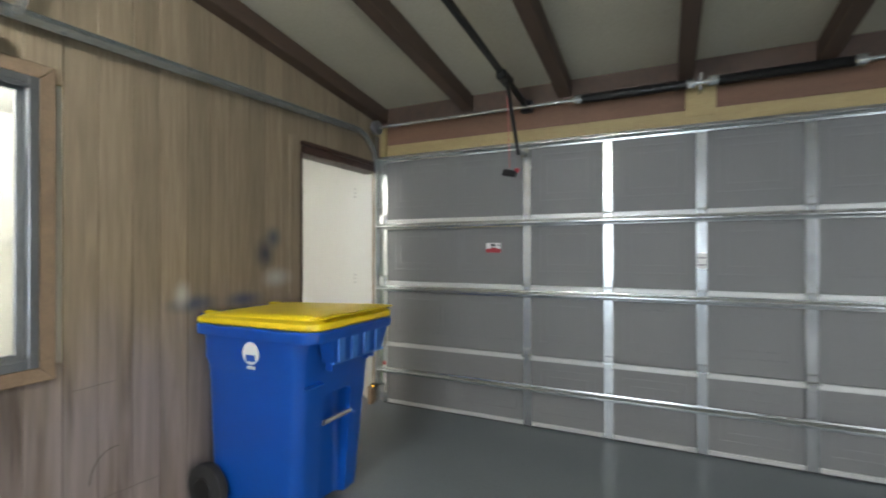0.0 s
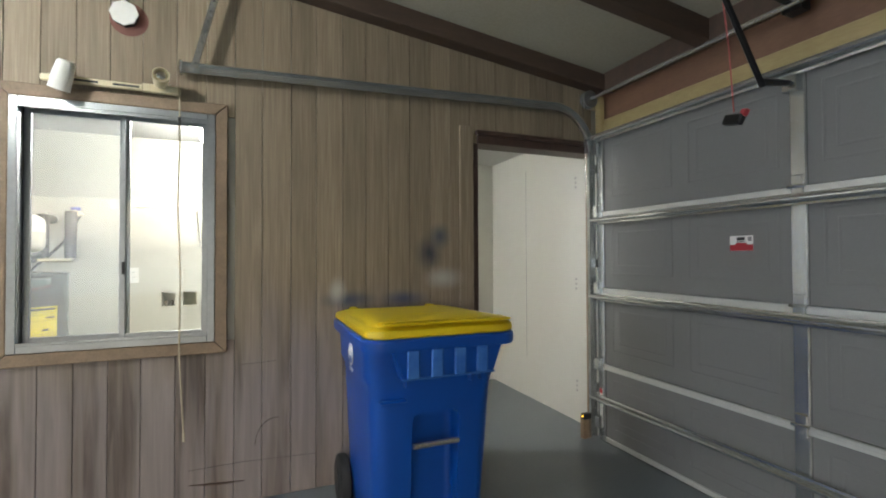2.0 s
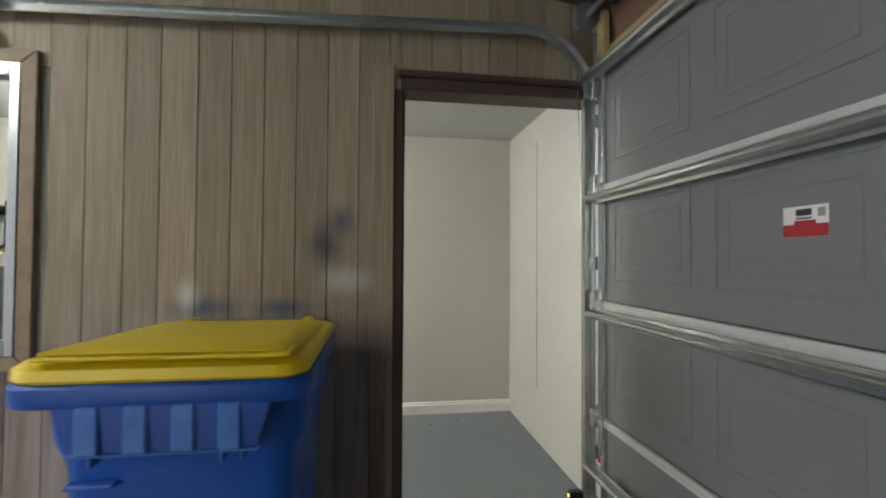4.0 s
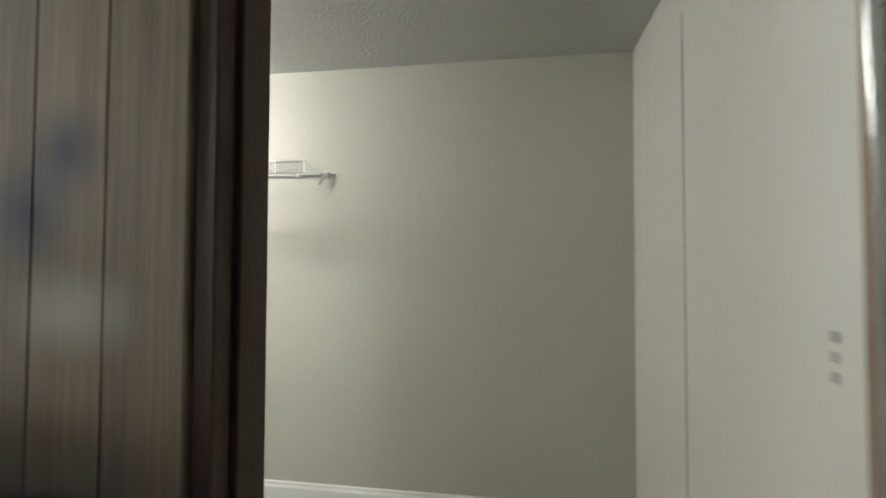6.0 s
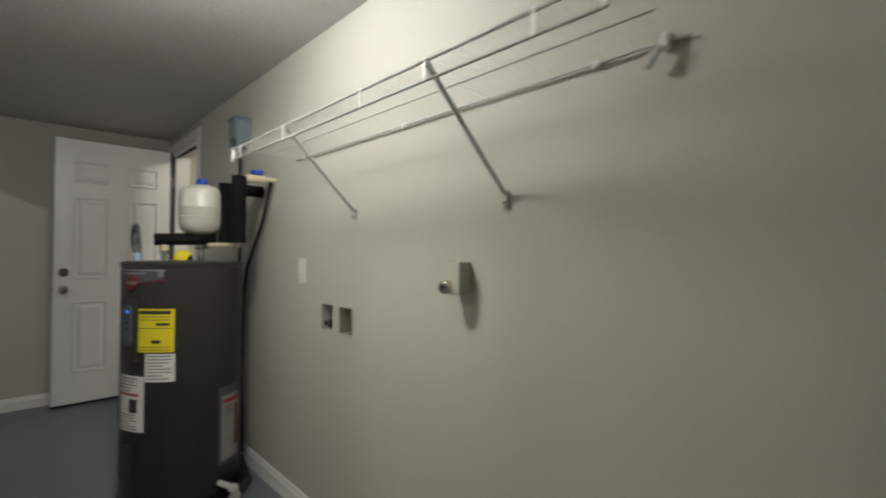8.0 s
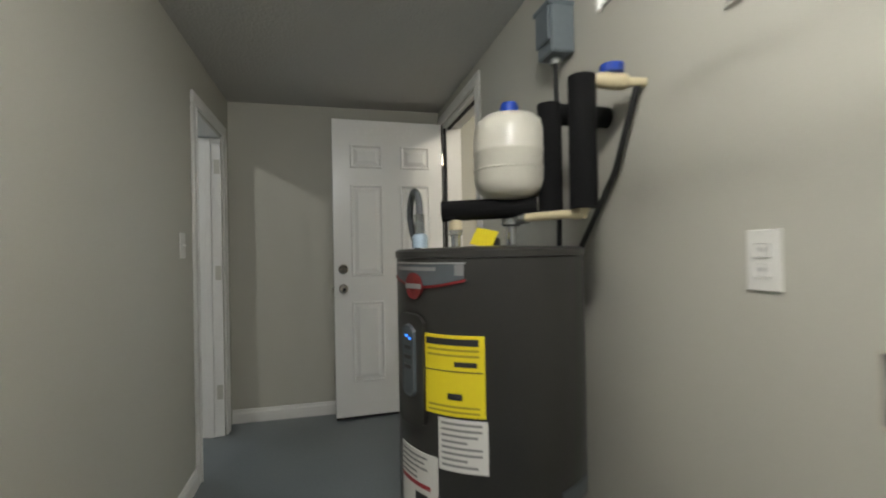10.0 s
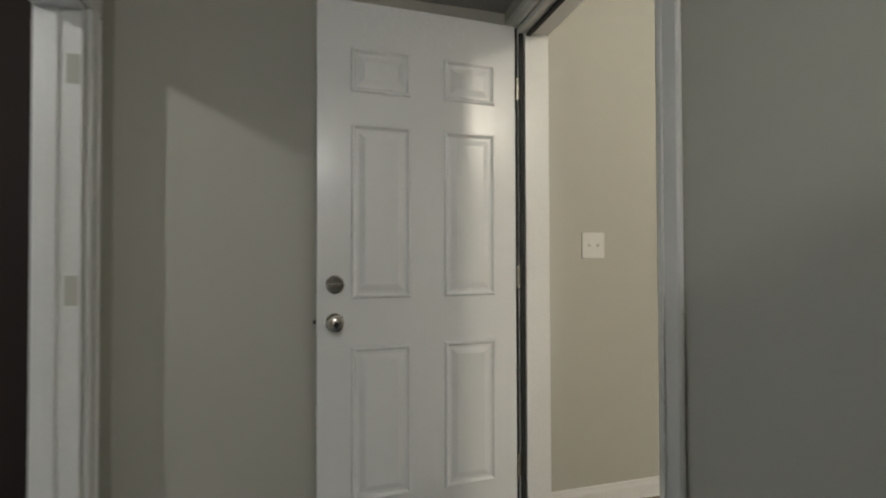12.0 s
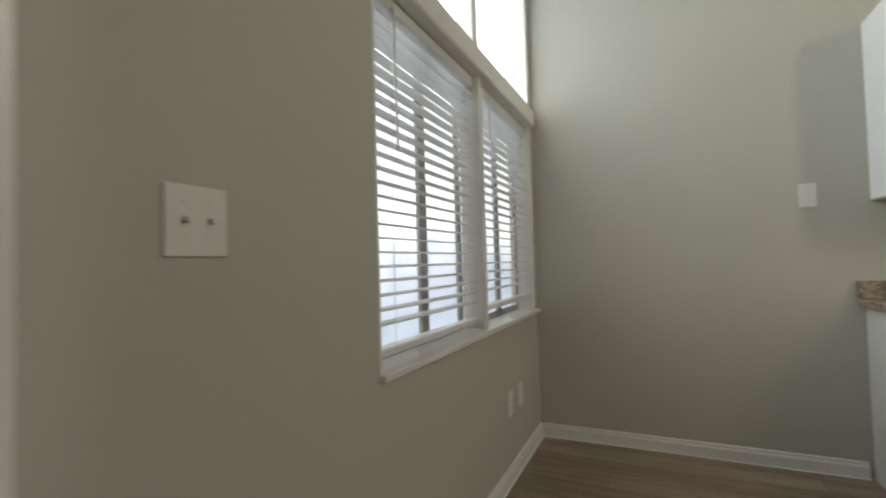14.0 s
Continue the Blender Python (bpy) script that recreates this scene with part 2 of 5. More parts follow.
CREAM_PALE = mat("pale_cream_paint", (0.52, 0.49, 0.41), (0.47, 0.44, 0.365), 0.5, fine=90, bump=0.05)
LAUNDRY_GREY = mat("grey_white_laundry_plastic", (0.48, 0.47, 0.45), (0.42, 0.41, 0.39), 0.45, bump=0.02)
GREY_INK = mat("grey_ink", (0.26, 0.26, 0.26), (0.22, 0.22, 0.22), 0.5, bump=0)
RED_INK = mat("red_print", (0.36, 0.02, 0.028), (0.30, 0.017, 0.024), 0.42, bump=0)
TANK_WHITE = mat("ivory_tank_enamel", (0.62, 0.60, 0.52), (0.56, 0.54, 0.47), 0.28, fine=60, bump=0.02)
BLUE_CAP = mat("blue_plastic_cap", (0.01, 0.06, 0.42), (0.01, 0.05, 0.34), 0.4, bump=0.02)
PALE_BLUE = mat("pale_blue_fitting", (0.36, 0.46, 0.55), (0.30, 0.39, 0.48), 0.4, bump=0.02)
CONDUIT = mat("grey_flexible_conduit", (0.085, 0.092, 0.10), (0.055, 0.06, 0.067), 0.45, fine=60, bump=0.05)
BOX_GREY = mat("grey_electrical_box", (0.20, 0.235, 0.26), (0.16, 0.19, 0.215), 0.45, metal=0.2, fine=60, bump=0.05)
SCRAPE = mat("dark_scrape", (0.10, 0.08, 0.075), (0.06, 0.05, 0.045), 0.7, coarse=9, bump=0.0)
RING_RED = mat("dull_red_ring", (0.21, 0.085, 0.06), (0.15, 0.06, 0.045), 0.7, bump=0.1)
RED_CORD = mat("red_cord", (0.40, 0.10, 0.09), (0.32, 0.07, 0.06), 0.7, bump=0.1)
PALE_CORD = mat("beige_cord", (0.50, 0.43, 0.30), (0.42, 0.36, 0.25), 0.7, bump=0.1)
DARK_WALL = mat("dark_brown_boards", (0.045, 0.024, 0.018), (0.02, 0.012, 0.01), 0.7, coarse=2.5, fine=22, bump=0.3, stretch=(6, 6, 1), random_tint=0.15)
VINYL = mat("brown_oak_vinyl_plank", (0.37, 0.285, 0.20), (0.17, 0.125, 0.086), 0.36, coarse=1.8, fine=7, bump=0.1, stretch=(1.0, 12, 12), dirt=0.17, random_tint=0.2, dist=0.001)
BLIND = mat("white_blind_slat", (0.78, 0.78, 0.77), (0.74, 0.74, 0.73), 0.4, fine=60, bump=0.02)
GRANITE = mat("speckled_granite", (0.42, 0.34, 0.25), (0.10, 0.075, 0.055), 0.25, coarse=45, fine=140, bump=0.0, dirt=0.12)
GRASS = mat("lawn", (0.06, 0.10, 0.03), (0.04, 0.07, 0.02), 0.9, coarse=0.6, fine=20, bump=0.4)
GLASS = glass_mat()
DUSTY_GLASS = glass_mat("dusty_glass", 0.86)
LAMP_GLASS = glow_mat("lit_frosted_glass", (1.0, 0.96, 0.88), 24.0)
PENDANT_GLASS = glow_mat("lit_pendant_globe", (1.0, 0.9, 0.72), 14.0)
OPENER_GLASS = glow_mat("lit_opener_lens", (1.0, 0.9, 0.72), 10.0)
GREY_HOUSING = mat("grey_opener_housing", (0.22, 0.22, 0.22), (0.18, 0.18, 0.18), 0.5, fine=80, bump=0.05)
HEATER_RED = mat("dark_red_print", (0.20, 0.016, 0.018), (0.15, 0.012, 0.014), 0.4, fine=90, bump=0.03)
BLUE_LED = glow_mat("blue_led", (0.02, 0.20, 1.0), 3.0)
AMBER_LED = glow_mat("amber_led", (1.0, 0.5, 0.05), 2.5)


# ---- mesh helpers ----
PLACE = {}


def thing(name, label, category, base, group="", kind=""):
    ob = new(name)
    ob.empty_display_size = 0.1
    ob.location = base
    PLACE[ob] = Matrix.Translation(base)
    return tagged(ob, label, category, group, kind)


def finish(name, bm, material, smooth=False):
    me = bpy.data.meshes.new(name)
    bm.normal_update()
    bm.to_mesh(me)
    bm.free()
    me.materials.append(material)
    if smooth:
        me.shade_smooth()
        me.set_sharp_from_angle(angle=radians(38))
    return me


def link_part(name, me, parent, m=None, label=""):
    ob = new(name, me)
    m = m or Matrix()
    ob.parent = parent
    ob.matrix_parent_inverse = PLACE[parent].inverted()
    ob.matrix_basis = m
    PLACE[ob] = m
    return tagged(ob, label)


def part(name, bm, material, parent, label="", smooth=False):
    return link_part(name, finish(name, bm, material, smooth), parent, None, label)


def solo(name, bm, material, label, category, kind="", smooth=False, group=""):
    ob = new(name, finish(name, bm, material, smooth))
    PLACE[ob] = Matrix()
    return tagged(ob, label, category, group, kind)


def box(x0, y0, z0, x1, y1, z1, bev=0.0, bm=None, m=None, seg=1):
    bm = bm or bmesh.new()
    lo, hi = (min(x0, x1), min(y0, y1), min(z0, z1)), (max(x0, x1), max(y0, y1), max(z0, z1))
    vs = [bm.verts.new((hi[0] if i & 1 else lo[0], hi[1] if i & 2 else lo[1], hi[2] if i & 4 else lo[2])) for i in range(8)]
    fs = [bm.faces.new([vs[i] for i in f]) for f in ((0, 2, 3, 1), (4, 5, 7, 6), (0, 1, 5, 4), (2, 6, 7, 3), (0, 4, 6, 2), (1, 3, 7, 5))]
    if bev:
        got = bmesh.ops.bevel(bm, geom=list({e for f in fs for e in f.edges}), offset=bev, segments=seg, affect="EDGES", profile=0.5)
        vs = list({v for f in got["faces"] for v in f.verts} | {v for v in vs if v.is_valid})
    if m:
        bmesh.ops.transform(bm, matrix=m, verts=vs)
    return bm


def sweep(points, r, n=10, bm=None, cap=True):
    """A round bar along points; r is one radius or one a point."""
    bm = bm or bmesh.new()
    pts = [Vector(p) for p in points]
    rings, side = [], None
    for i, p in enumerate(pts):
        d = (pts[min(i + 1, len(pts) - 1)] - pts[max(i - 1, 0)]).normalized()
        if side is None:
            side = d.orthogonal().normalized()
        side = (side - d * side.dot(d)).normalized()
        up = d.cross(side)
        rad = r[i] if isinstance(r, (list, tuple)) else r
        rings.append([bm.verts.new(p + rad * (math.cos(2 * math.pi * k / n) * side + math.sin(2 * math.pi * k / n) * up)) for k in range(n)])
    for a, b in zip(rings, rings[1:]):
        for k in range(n):
            bm.faces.new((a[k], a[(k + 1) % n], b[(k + 1) % n], b[k]))
    if cap:
        bm.faces.new(rings[0][::-1])
        bm.faces.new(rings[-1])
    return bm


def lathe(profile, c, n=32, bm=None, axis="z"):
    bm = bm or bmesh.new()
    rings = []
    for r, h in profile:
        ring = []
        for k in range(n):
            a = 2 * math.pi * k / n
            u, v = r * math.cos(a), r * math.sin(a)
            q = {"z": (u, v, h), "x": (h, u, v), "y": (v, h, u)}[axis]
            ring.append(bm.verts.new(Vector(c) + Vector(q)))
        rings.append(ring)
    for a, b in zip(rings, rings[1:]):
        for k in range(n):
            bm.faces.new((a[k], a[(k + 1) % n], b[(k + 1) % n], b[k]))
    bm.faces.new(rings[0][::-1])
    bm.faces.new(rings[-1])
    return bm


def loft(rings, bm=None):
    bm = bm or bmesh.new()
    vs = [[bm.verts.new(p) for p in ring] for ring in rings]
    k = len(vs[0])
    for a, b in zip(vs, vs[1:]):
        for i in range(k):
            bm.faces.new((a[i], a[(i + 1) % k], b[(i + 1) % k], b[i]))
    bm.faces.new(vs[0][::-1])
    bm.faces.new(vs[-1])
    return bm


def rounded(x0, y0, x1, y1, r, z, n=5):
    out = []
    for cx, cy, a0 in ((x1 - r, y1 - r, 0), (x0 + r, y1 - r, 90), (x0 + r, y0 + r, 180), (x1 - r, y0 + r, 270)):
        for k in range(n + 1):
            a = radians(a0 + 90 * k / n)
            out.append((cx + r * math.cos(a), cy + r * math.sin(a), z))
    return out


def patch(c, r, a0, a1, z0, z1, thick=0.002, n=12, bm=None):
    """A thin curved plate on an upright cylinder, from angle a0 to a1 in degrees."""
    bm = bm or bmesh.new()
    cols = []
    for k in range(n + 1):
        a = radians(a0 + (a1 - a0) * k / n)
        cols.append([bm.verts.new((c[0] + q * math.cos(a), c[1] + q * math.sin(a), z)) for q, z in ((r, z0), (r + thick, z0), (r + thick, z1), (r, z1))])
    for a, b in zip(cols, cols[1:]):
        for k in range(4):
            bm.faces.new((a[k], b[k], b[(k + 1) % 4], a[(k + 1) % 4]))
    bm.faces.new(cols[0])
    bm.faces.new(cols[-1][::-1])
    return bm


def arc(c, r, a0, a1, n, plane="xz"):
    out = []
    for k in range(n + 1):
        a = radians(a0 + (a1 - a0) * k / n)
        u, v = r * math.cos(a), r * math.sin(a)
        out.append(Vector(c) + Vector({"xz": (u, 0, v), "yz": (0, u, v), "xy": (u, v, 0)}[plane]))
    return out


# ---- setting ----
XE, XW, YS, YK = 4.26, -1.53, 1.60, 4.37        # utility east wall, west wall, shelf wall, kitchen far wall
GX, GW, GS = 4.18, -1.90, -5.30                 # garage door, garage west and south walls
ZC, ZK = 2.183, 3.10                            # utility and kitchen ceilings
D1 = (3.285, 4.225, 1.965)                       # doorway from the garage: x from, x to, head
D2 = (-1.33, -0.73, 1.90)                       # narrow doorway
D3 = (-1.42, -0.595, 2.055)                      # doorway to the kitchen
WIN = (1.00, 1.81, 0.83, 1.965)                 # window in the panelled wall
KWIN = (2.57, 4.345, 0.79, 2.92)                # kitchen window


def roof_z(x):
    return 2.50 + 0.122 * (4.2 - x)


def wall_x(y0, y1, x0, x1, z1, holes, bm=None, top=None):
    """A wall along x between y0 and y1, with rectangular holes (x0, x1, z0, z1)."""
    bm = bm or bmesh.new()
    cuts = sorted({x0, x1, *[h[0] for h in holes], *[h[1] for h in holes]})
    for a, b in zip(cuts, cuts[1:]):
        hs = sorted([h for h in holes if h[0] <= a and h[1] >= b], key=lambda h: h[2])
        z = 0
        for h in hs:
            if h[2] > z:
                box(a, y0, z, b, y1, h[2], bm=bm)
            z = h[3]
        if z < z1:
            box(a, y0, z, b, y1, z1, bm=bm)
    return bm


def turned(bm, m):
    bmesh.ops.transform(bm, matrix=m, verts=bm.verts)
    return bm


floor = solo("floor", box(GW - 0.2, GS - 0.2, -0.15, XE + 0.3, 1.665, 0, bm=None), PAINTED_FLOOR, "grey painted concrete floor, scuffed and slightly glossy", "floor", "structure")
solo("ground", box(-80, -80, -0.40, 80, 80, -0.30), GRASS, "lawn around the house", "ground", "structure")

# panelled partition between garage and utility room
holes = [(D1[0], D1[1], 0, D1[2]), (D2[0], D2[1], 0, D2[2]), (WIN[0], WIN[1], WIN[2], WIN[3])]
core = solo("wall_north", wall_x(0.012, 0.13, GW, XE + 0.02, 3.45, holes), WALL_PAINT, "partition wall, painted greige on the utility side", "wall", "structure")


def plank(x0, x1, z0, z1):
    j = 0.0022
    bm = bmesh.new()
    ring = [(x0 + 0.0006, 0.0118), (x0 + 0.0006, 0.0045), (x0 + j, 0), (x1 - j, 0), (x1 - 0.0006, 0.0045), (x1 - 0.0006, 0.0118)]
    return loft([[(x, y, z0) for x, y in ring], [(x, y, z1) for x, y in ring]], bm)


x = GW
widths = random.Random(4)
while x < D1[0] - 0.02:
    w = min(0.131 + (0.012 if widths.random() < 0.3 else 0), GX - x)
    x1 = x + w
    spans = []
    for a, b, z0, z1 in holes[1:]:
        if x < b and x1 > a:
            spans.append((z0, z1))
    if x1 > D1[0]:
        x1 = D1[0]
    z = 0.004
    top = roof_z(x) + 0.05
    for z0, z1 in spans:
        if z0 > z:
            part("plank", plank(x, x1, z, z0), PANELLING, core)
        z = z1
    part("plank", plank(x, x1, z, top), PANELLING, core)
    x = x1
while x < GX:
    x1 = min(x + 0.131, GX)
    part("plank", plank(x, x1, D1[2], roof_z(x) + 0.05), PANELLING, core)
    x = x1

# other walls
solo("wall_shelf", wall_x(YS, YS + 0.13, XW - 0.02, XE + 0.1, ZK, [(D3[0], D3[1], 0, D3[2])] + [(xc - 0.05, xc + 0.05, 0.864, 0.980) for xc in (1.365, 1.515)]), WALL_PAINT, "long greige painted wall of the utility room", "wall", "structure")
solo("wall_utility_east", box(XE, 0.13, 0, XE + 0.12, YS, ZC + 0.1), PALE_PAINT, "off-white painted end wall", "wall", "structure")
west = wall_x(0, 0.16, 0, 4.37, ZK + 0.1, [(KWIN[0] - 0.13, KWIN[1] - 0.13, KWIN[2], KWIN[3])])
solo("wall_west", turned(west, Matrix.Translation((XW, 0.13, 0)) @ Matrix.Rotation(radians(90), 4, "Z")), WALL_PAINT, "greige painted outer wall with the kitchen window", "wall", "structure")
solo("wall_kitchen_far", box(XW - 0.16, YK, 0, 3.2, YK + 0.12, ZK + 0.1), WALL_PAINT, "greige painted kitchen wall", "wall", "structure")
# the hole is an unseen addition that lets the kitchen fill lamp in
east = wall_x(0, 0.12, 0, YK - YS - 0.01, ZK + 0.1, [(0.1, 1.6, 0.9, 2.6)])
solo("wall_kitchen_east", turned(east, Matrix.Translation((3.32, YS + 0.13, 0)) @ Matrix.Rotation(radians(90), 4, "Z")), WALL_PAINT, "greige painted kitchen wall with an opening added for the fill lamp", "wall", "structure")
solo("ceiling_utility", box(XW, 0.13, ZC, XE, YS, ZC + 0.06), CEIL_PAINT, "white textured utility room ceiling", "ceiling", "structure")
solo("ceiling_kitchen", box(XW - 0.16, YS + 0.13, ZK, 3.3, YK, ZK + 0.08), CEIL_PAINT, "white kitchen ceiling", "ceiling", "structure")
# the hole is added out of view to hold the west fill lamp
wg = wall_x(0, 0.14, 0, 5.312, 3.45, [(2.90, 4.20, 0.5, 2.1)])
solo("wall_garage_west", turned(wg, Matrix.Translation((GW, GS, 0)) @ Matrix.Rotation(radians(90), 4, "Z")), DARK_WALL, "dark brown garage wall with an opening added for the fill lamp", "wall", "structure")
# wide hole added behind the camera for the south fill lamp
solo("wall_garage_south", wall_x(GS - 0.14, GS, GW - 0.14, XE + 0.2, 3.45, [(-1.65, 1.85, 0.0, 2.12)]), ROUGH_WOOD, "brown garage wall with a wide opening added for the fill lamp", "wall", "structure")
for nm, a, b, z0 in (("wall_garage_front_1", -0.06, 0.13, 0), ("wall_garage_front_2", GS, -4.86, 0), ("wall_garage_header", -4.86, -0.06, 2.085)):
    solo(nm, box(GX + 0.06, a, z0, GX + 0.2, b, 2.75), HEADER_WOOD, "brown plywood wall around the garage door", "wall", "structure")

# garage roof: sloped cream boards on dark rafters
rb = bmesh.new()
v = [(GW - 0.2, roof_z(GW - 0.2)), (GX + 0.2, roof_z(GX + 0.2)), (GX + 0.2, roof_z(GX + 0.2) + 0.06), (GW - 0.2, roof_z(GW - 0.2) + 0.06)]
loft([[(a, GS - 0.1, b) for a, b in v], [(a, 0.012, b) for a, b in v]], rb)
bmesh.ops.recalc_face_normals(rb, faces=rb.faces)
solo("ceiling_garage", rb, CEIL_BOARD, "sloped cream fibreboard garage ceiling", "ceiling", "structure")


def rafter(y0, y1, depth):
    bm = bmesh.new()
    q = [(GW, roof_z(GW) - depth), (GX + 0.055, roof_z(GX + 0.055) - depth), (GX + 0.055, roof_z(GX + 0.055) - 0.002), (GW, roof_z(GW) - 0.002)]
    loft([[(a, y0, b) for a, b in q], [(a, y1, b) for a, b in q]], bm)
    bmesh.ops.recalc_face_normals(bm, faces=bm.faces)
    bmesh.ops.bevel(bm, geom=bm.edges[:], offset=0.004, segments=1, affect="EDGES")
    return solo("rafter", bm, ROUGH_WOOD, "dark stained wooden rafter under the garage ceiling", "rafter", "structure", group="garage rafters")


rafter(-0.105, -0.002, 0.11)
for y in (-0.85, -1.60, -2.36, -3.08, -3.80, -4.55):
    rafter(y - 0.045, y + 0.045, 0.12)
hd = bmesh.new()
box(GX + 0.02, -4.95, 2.36, GX + 0.058, -0.11, 2.50, 0.004, bm=hd)
solo("trim_header_dark", hd, ROUGH_WOOD, "dark stained plate above the garage door", "trim", "structure")
hb = bmesh.new()
box(GX + 0.03, -4.95, 2.085, GX + 0.058, -0.06, 2.185, 0.004, bm=hb)
solo("trim_header_pine", hb, NEW_LUMBER, "yellow pine board along the garage door head", "trim", "structure")

# door frames and casings
fr = thing("door_frame_1", "dark reddish brown wooden door frame with no door hung", "door frame", (3.7, 0.06, 0), kind="structure")
part("head", box(D1[0] - 0.005, -0.012, D1[2] - 0.006, D1[1] + 0.01, 0.14, D1[2] + 0.045, 0.004), FRAME_WOOD, fr)
part("drip_moulding", box(D1[0] - 0.015, -0.03, D1[2] + 0.045, D1[1] + 0.01, 0.011, D1[2] + 0.075, 0.006), FRAME_WOOD, fr)
part("jamb", box(D1[0] - 0.03, -0.004, 0, D1[0] + 0.006, 0.14, D1[2] - 0.007, 0.003), FRAME_WOOD, fr)
part("stop", box(D1[0] + 0.006, 0.04, 0, D1[0] + 0.018, 0.075, D1[2] - 0.007, 0.002), FRAME_WOOD, fr)
part("casing", box(D1[0] - 0.125, -0.016, 0, D1[0] - 0.031, -0.001, 2.06, 0.003), PANELLING, fr, "weathered brown flat casing board")
part("jamb", box(D1[1] - 0.006, 0.0, 0.0, D1[1] + 0.03, 0.14, D1[2] - 0.007, 0.003), PALE_PAINT, fr, "off-white painted jamb")
part("edge_strip", box(4.118, -0.020, 0.0, 4.136, -0.004, D1[2] - 0.007, 0.003), TRIM_WOOD, fr)
part("foot_block", box(4.075, -0.022, 0.0, 4.117, 0.016, 0.15, 0.004), TRIM_WOOD, fr)
for hz in (0.27, 1.04, 1.81):
    for k in (-1, 0, 1):
        part("hinge_hole", box(XE - 0.003, 0.265, hz + 0.035 * k - 0.009, XE + 0.001, 0.285, hz + 0.035 * k + 0.009), HOLE_GREY, fr)
solo("trim_wall_seam", box(XE - 0.003, 0.968, 0.356, XE + 0.001, 0.9715, 2.02), GREY_INK, "thin dark seam in the off-white wall", "seam", "structure")


def casing_frame(name, label, x0, x1, head, y, out, w, depth):
    """White casing round a doorway on the wall face y; out is +1 or -1."""
    f = thing(name, label, "door frame", ((x0 + x1) / 2, y, 0), kind="structure")
    for a, b in ((x0 - w, x0), (x1, x1 + w)):
        part("casing", box(a, y, 0, b, y + out * 0.016, head, 0.005), WHITE_TRIM, f)
        part("casing_bead", box(a + 0.012, y + out * 0.016, 0, a + 0.024, y + out * 0.021, head - 0.01, 0.002), WHITE_TRIM, f)
    part("head_casing", box(x0 - w, y, head + 0.001, x1 + w, y + out * 0.016, head + w, 0.005), WHITE_TRIM, f)
    part("head_bead", box(x0 - w + 0.012, y + out * 0.016, head + w - 0.024, x1 + w - 0.012, y + out * 0.021, head + w - 0.012, 0.002), WHITE_TRIM, f)
    return f


f2 = casing_frame("door_frame_2", "cream painted door frame around a narrow open doorway", D2[0], D2[1], D2[2], 0.13, 1, 0.07, 0.13)
part("jamb", box(D2[0] - 0.001, 0.0, 0, D2[0] + 0.018, 0.129, D2[2], 0.002), WHITE_TRIM, f2)
part("jamb", box(D2[1] - 0.018, 0.0, 0, D2[1] + 0.001, 0.129, D2[2], 0.002), WHITE_TRIM, f2)
part("head_jamb", box(D2[0] + 0.018, 0.0, D2[2] - 0.018, D2[1] - 0.018, 0.129, D2[2] + 0.001, 0.002), WHITE_TRIM, f2)
part("stop", box(D2[0] + 0.018, 0.035, 0, D2[0] + 0.03, 0.07, D2[2] - 0.018, 0.002), WHITE_TRIM, f2)
for hz in (0.28, 1.03, 1.70):
    part("hinge_mortise", box(D2[0] + 0.0182, 0.088, hz - 0.045, D2[0] + 0.0195, 0.122, hz + 0.045), WALL_PAINT, f2)

f3 = casing_frame("door_frame_3", "white painted door frame with black weatherstrip", D3[0], D3[1], D3[2], YS, -1, 0.068, 0.13)
part("jamb", box(D3[0] - 0.001, YS + 0.001, 0, D3[0] + 0.022, YS + 0.13, D3[2], 0.002), WHITE_TRIM, f3)
part("jamb", box(D3[1] - 0.022, YS + 0.001, 0, D3[1] + 0.001, YS + 0.13, D3[2], 0.002), WHITE_TRIM, f3)
part("head_jamb", box(D3[0] + 0.022, YS + 0.001, D3[2] - 0.022, D3[1] - 0.022, YS + 0.13, D3[2] + 0.001, 0.002), WHITE_TRIM, f3)
part("weatherstrip", box(D3[0] + 0.0225, YS + 0.002, 0, D3[0] + 0.034, YS + 0.022, D3[2] - 0.023, 0.003), BLACK_RUBBER, f3, "black rubber weatherstrip")
part("weatherstrip", box(D3[1] - 0.036, YS + 0.03, 0, D3[1] - 0.0225, YS + 0.052, D3[2] - 0.023, 0.003), BLACK_RUBBER, f3, "black rubber weatherstrip")
part("weatherstrip", box(D3[0] + 0.0365, YS + 0.03, D3[2] - 0.036, D3[1] - 0.0365, YS + 0.052, D3[2] - 0.0225, 0.003), BLACK_RUBBER, f3, "black rubber weatherstrip")
part("stop", box(D3[0] + 0.0225, YS + 0.024, 0, D3[0] + 0.04, YS + 0.129, D3[2] - 0.023, 0.002), WHITE_TRIM, f3)
part("stop", box(D3[1] - 0.04, YS + 0.053, 0, D3[1] - 0.0225, YS + 0.129, D3[2] - 0.023, 0.002), WHITE_TRIM, f3)
for a, b in ((D3[0] - 0.06, D3[0]), (D3[1], D3[1] + 0.06)):
    part("kitchen_casing", box(a, YS + 0.13, 0, b, YS + 0.145, D3[2], 0.004), WHITE_TRIM, f3)
part("kitchen_head_casing", box(D3[0] - 0.06, YS + 0.13, D3[2] + 0.001, D3[1] + 0.06, YS + 0.145, D3[2] + 0.06, 0.004), WHITE_TRIM, f3)
part("threshold", box(D3[0] + 0.022, YS - 0.02, 0.0, D3[1] - 0.022, YS + 0.135, 0.016, 0.005), BLACK_METAL, f3, "dark metal threshold")


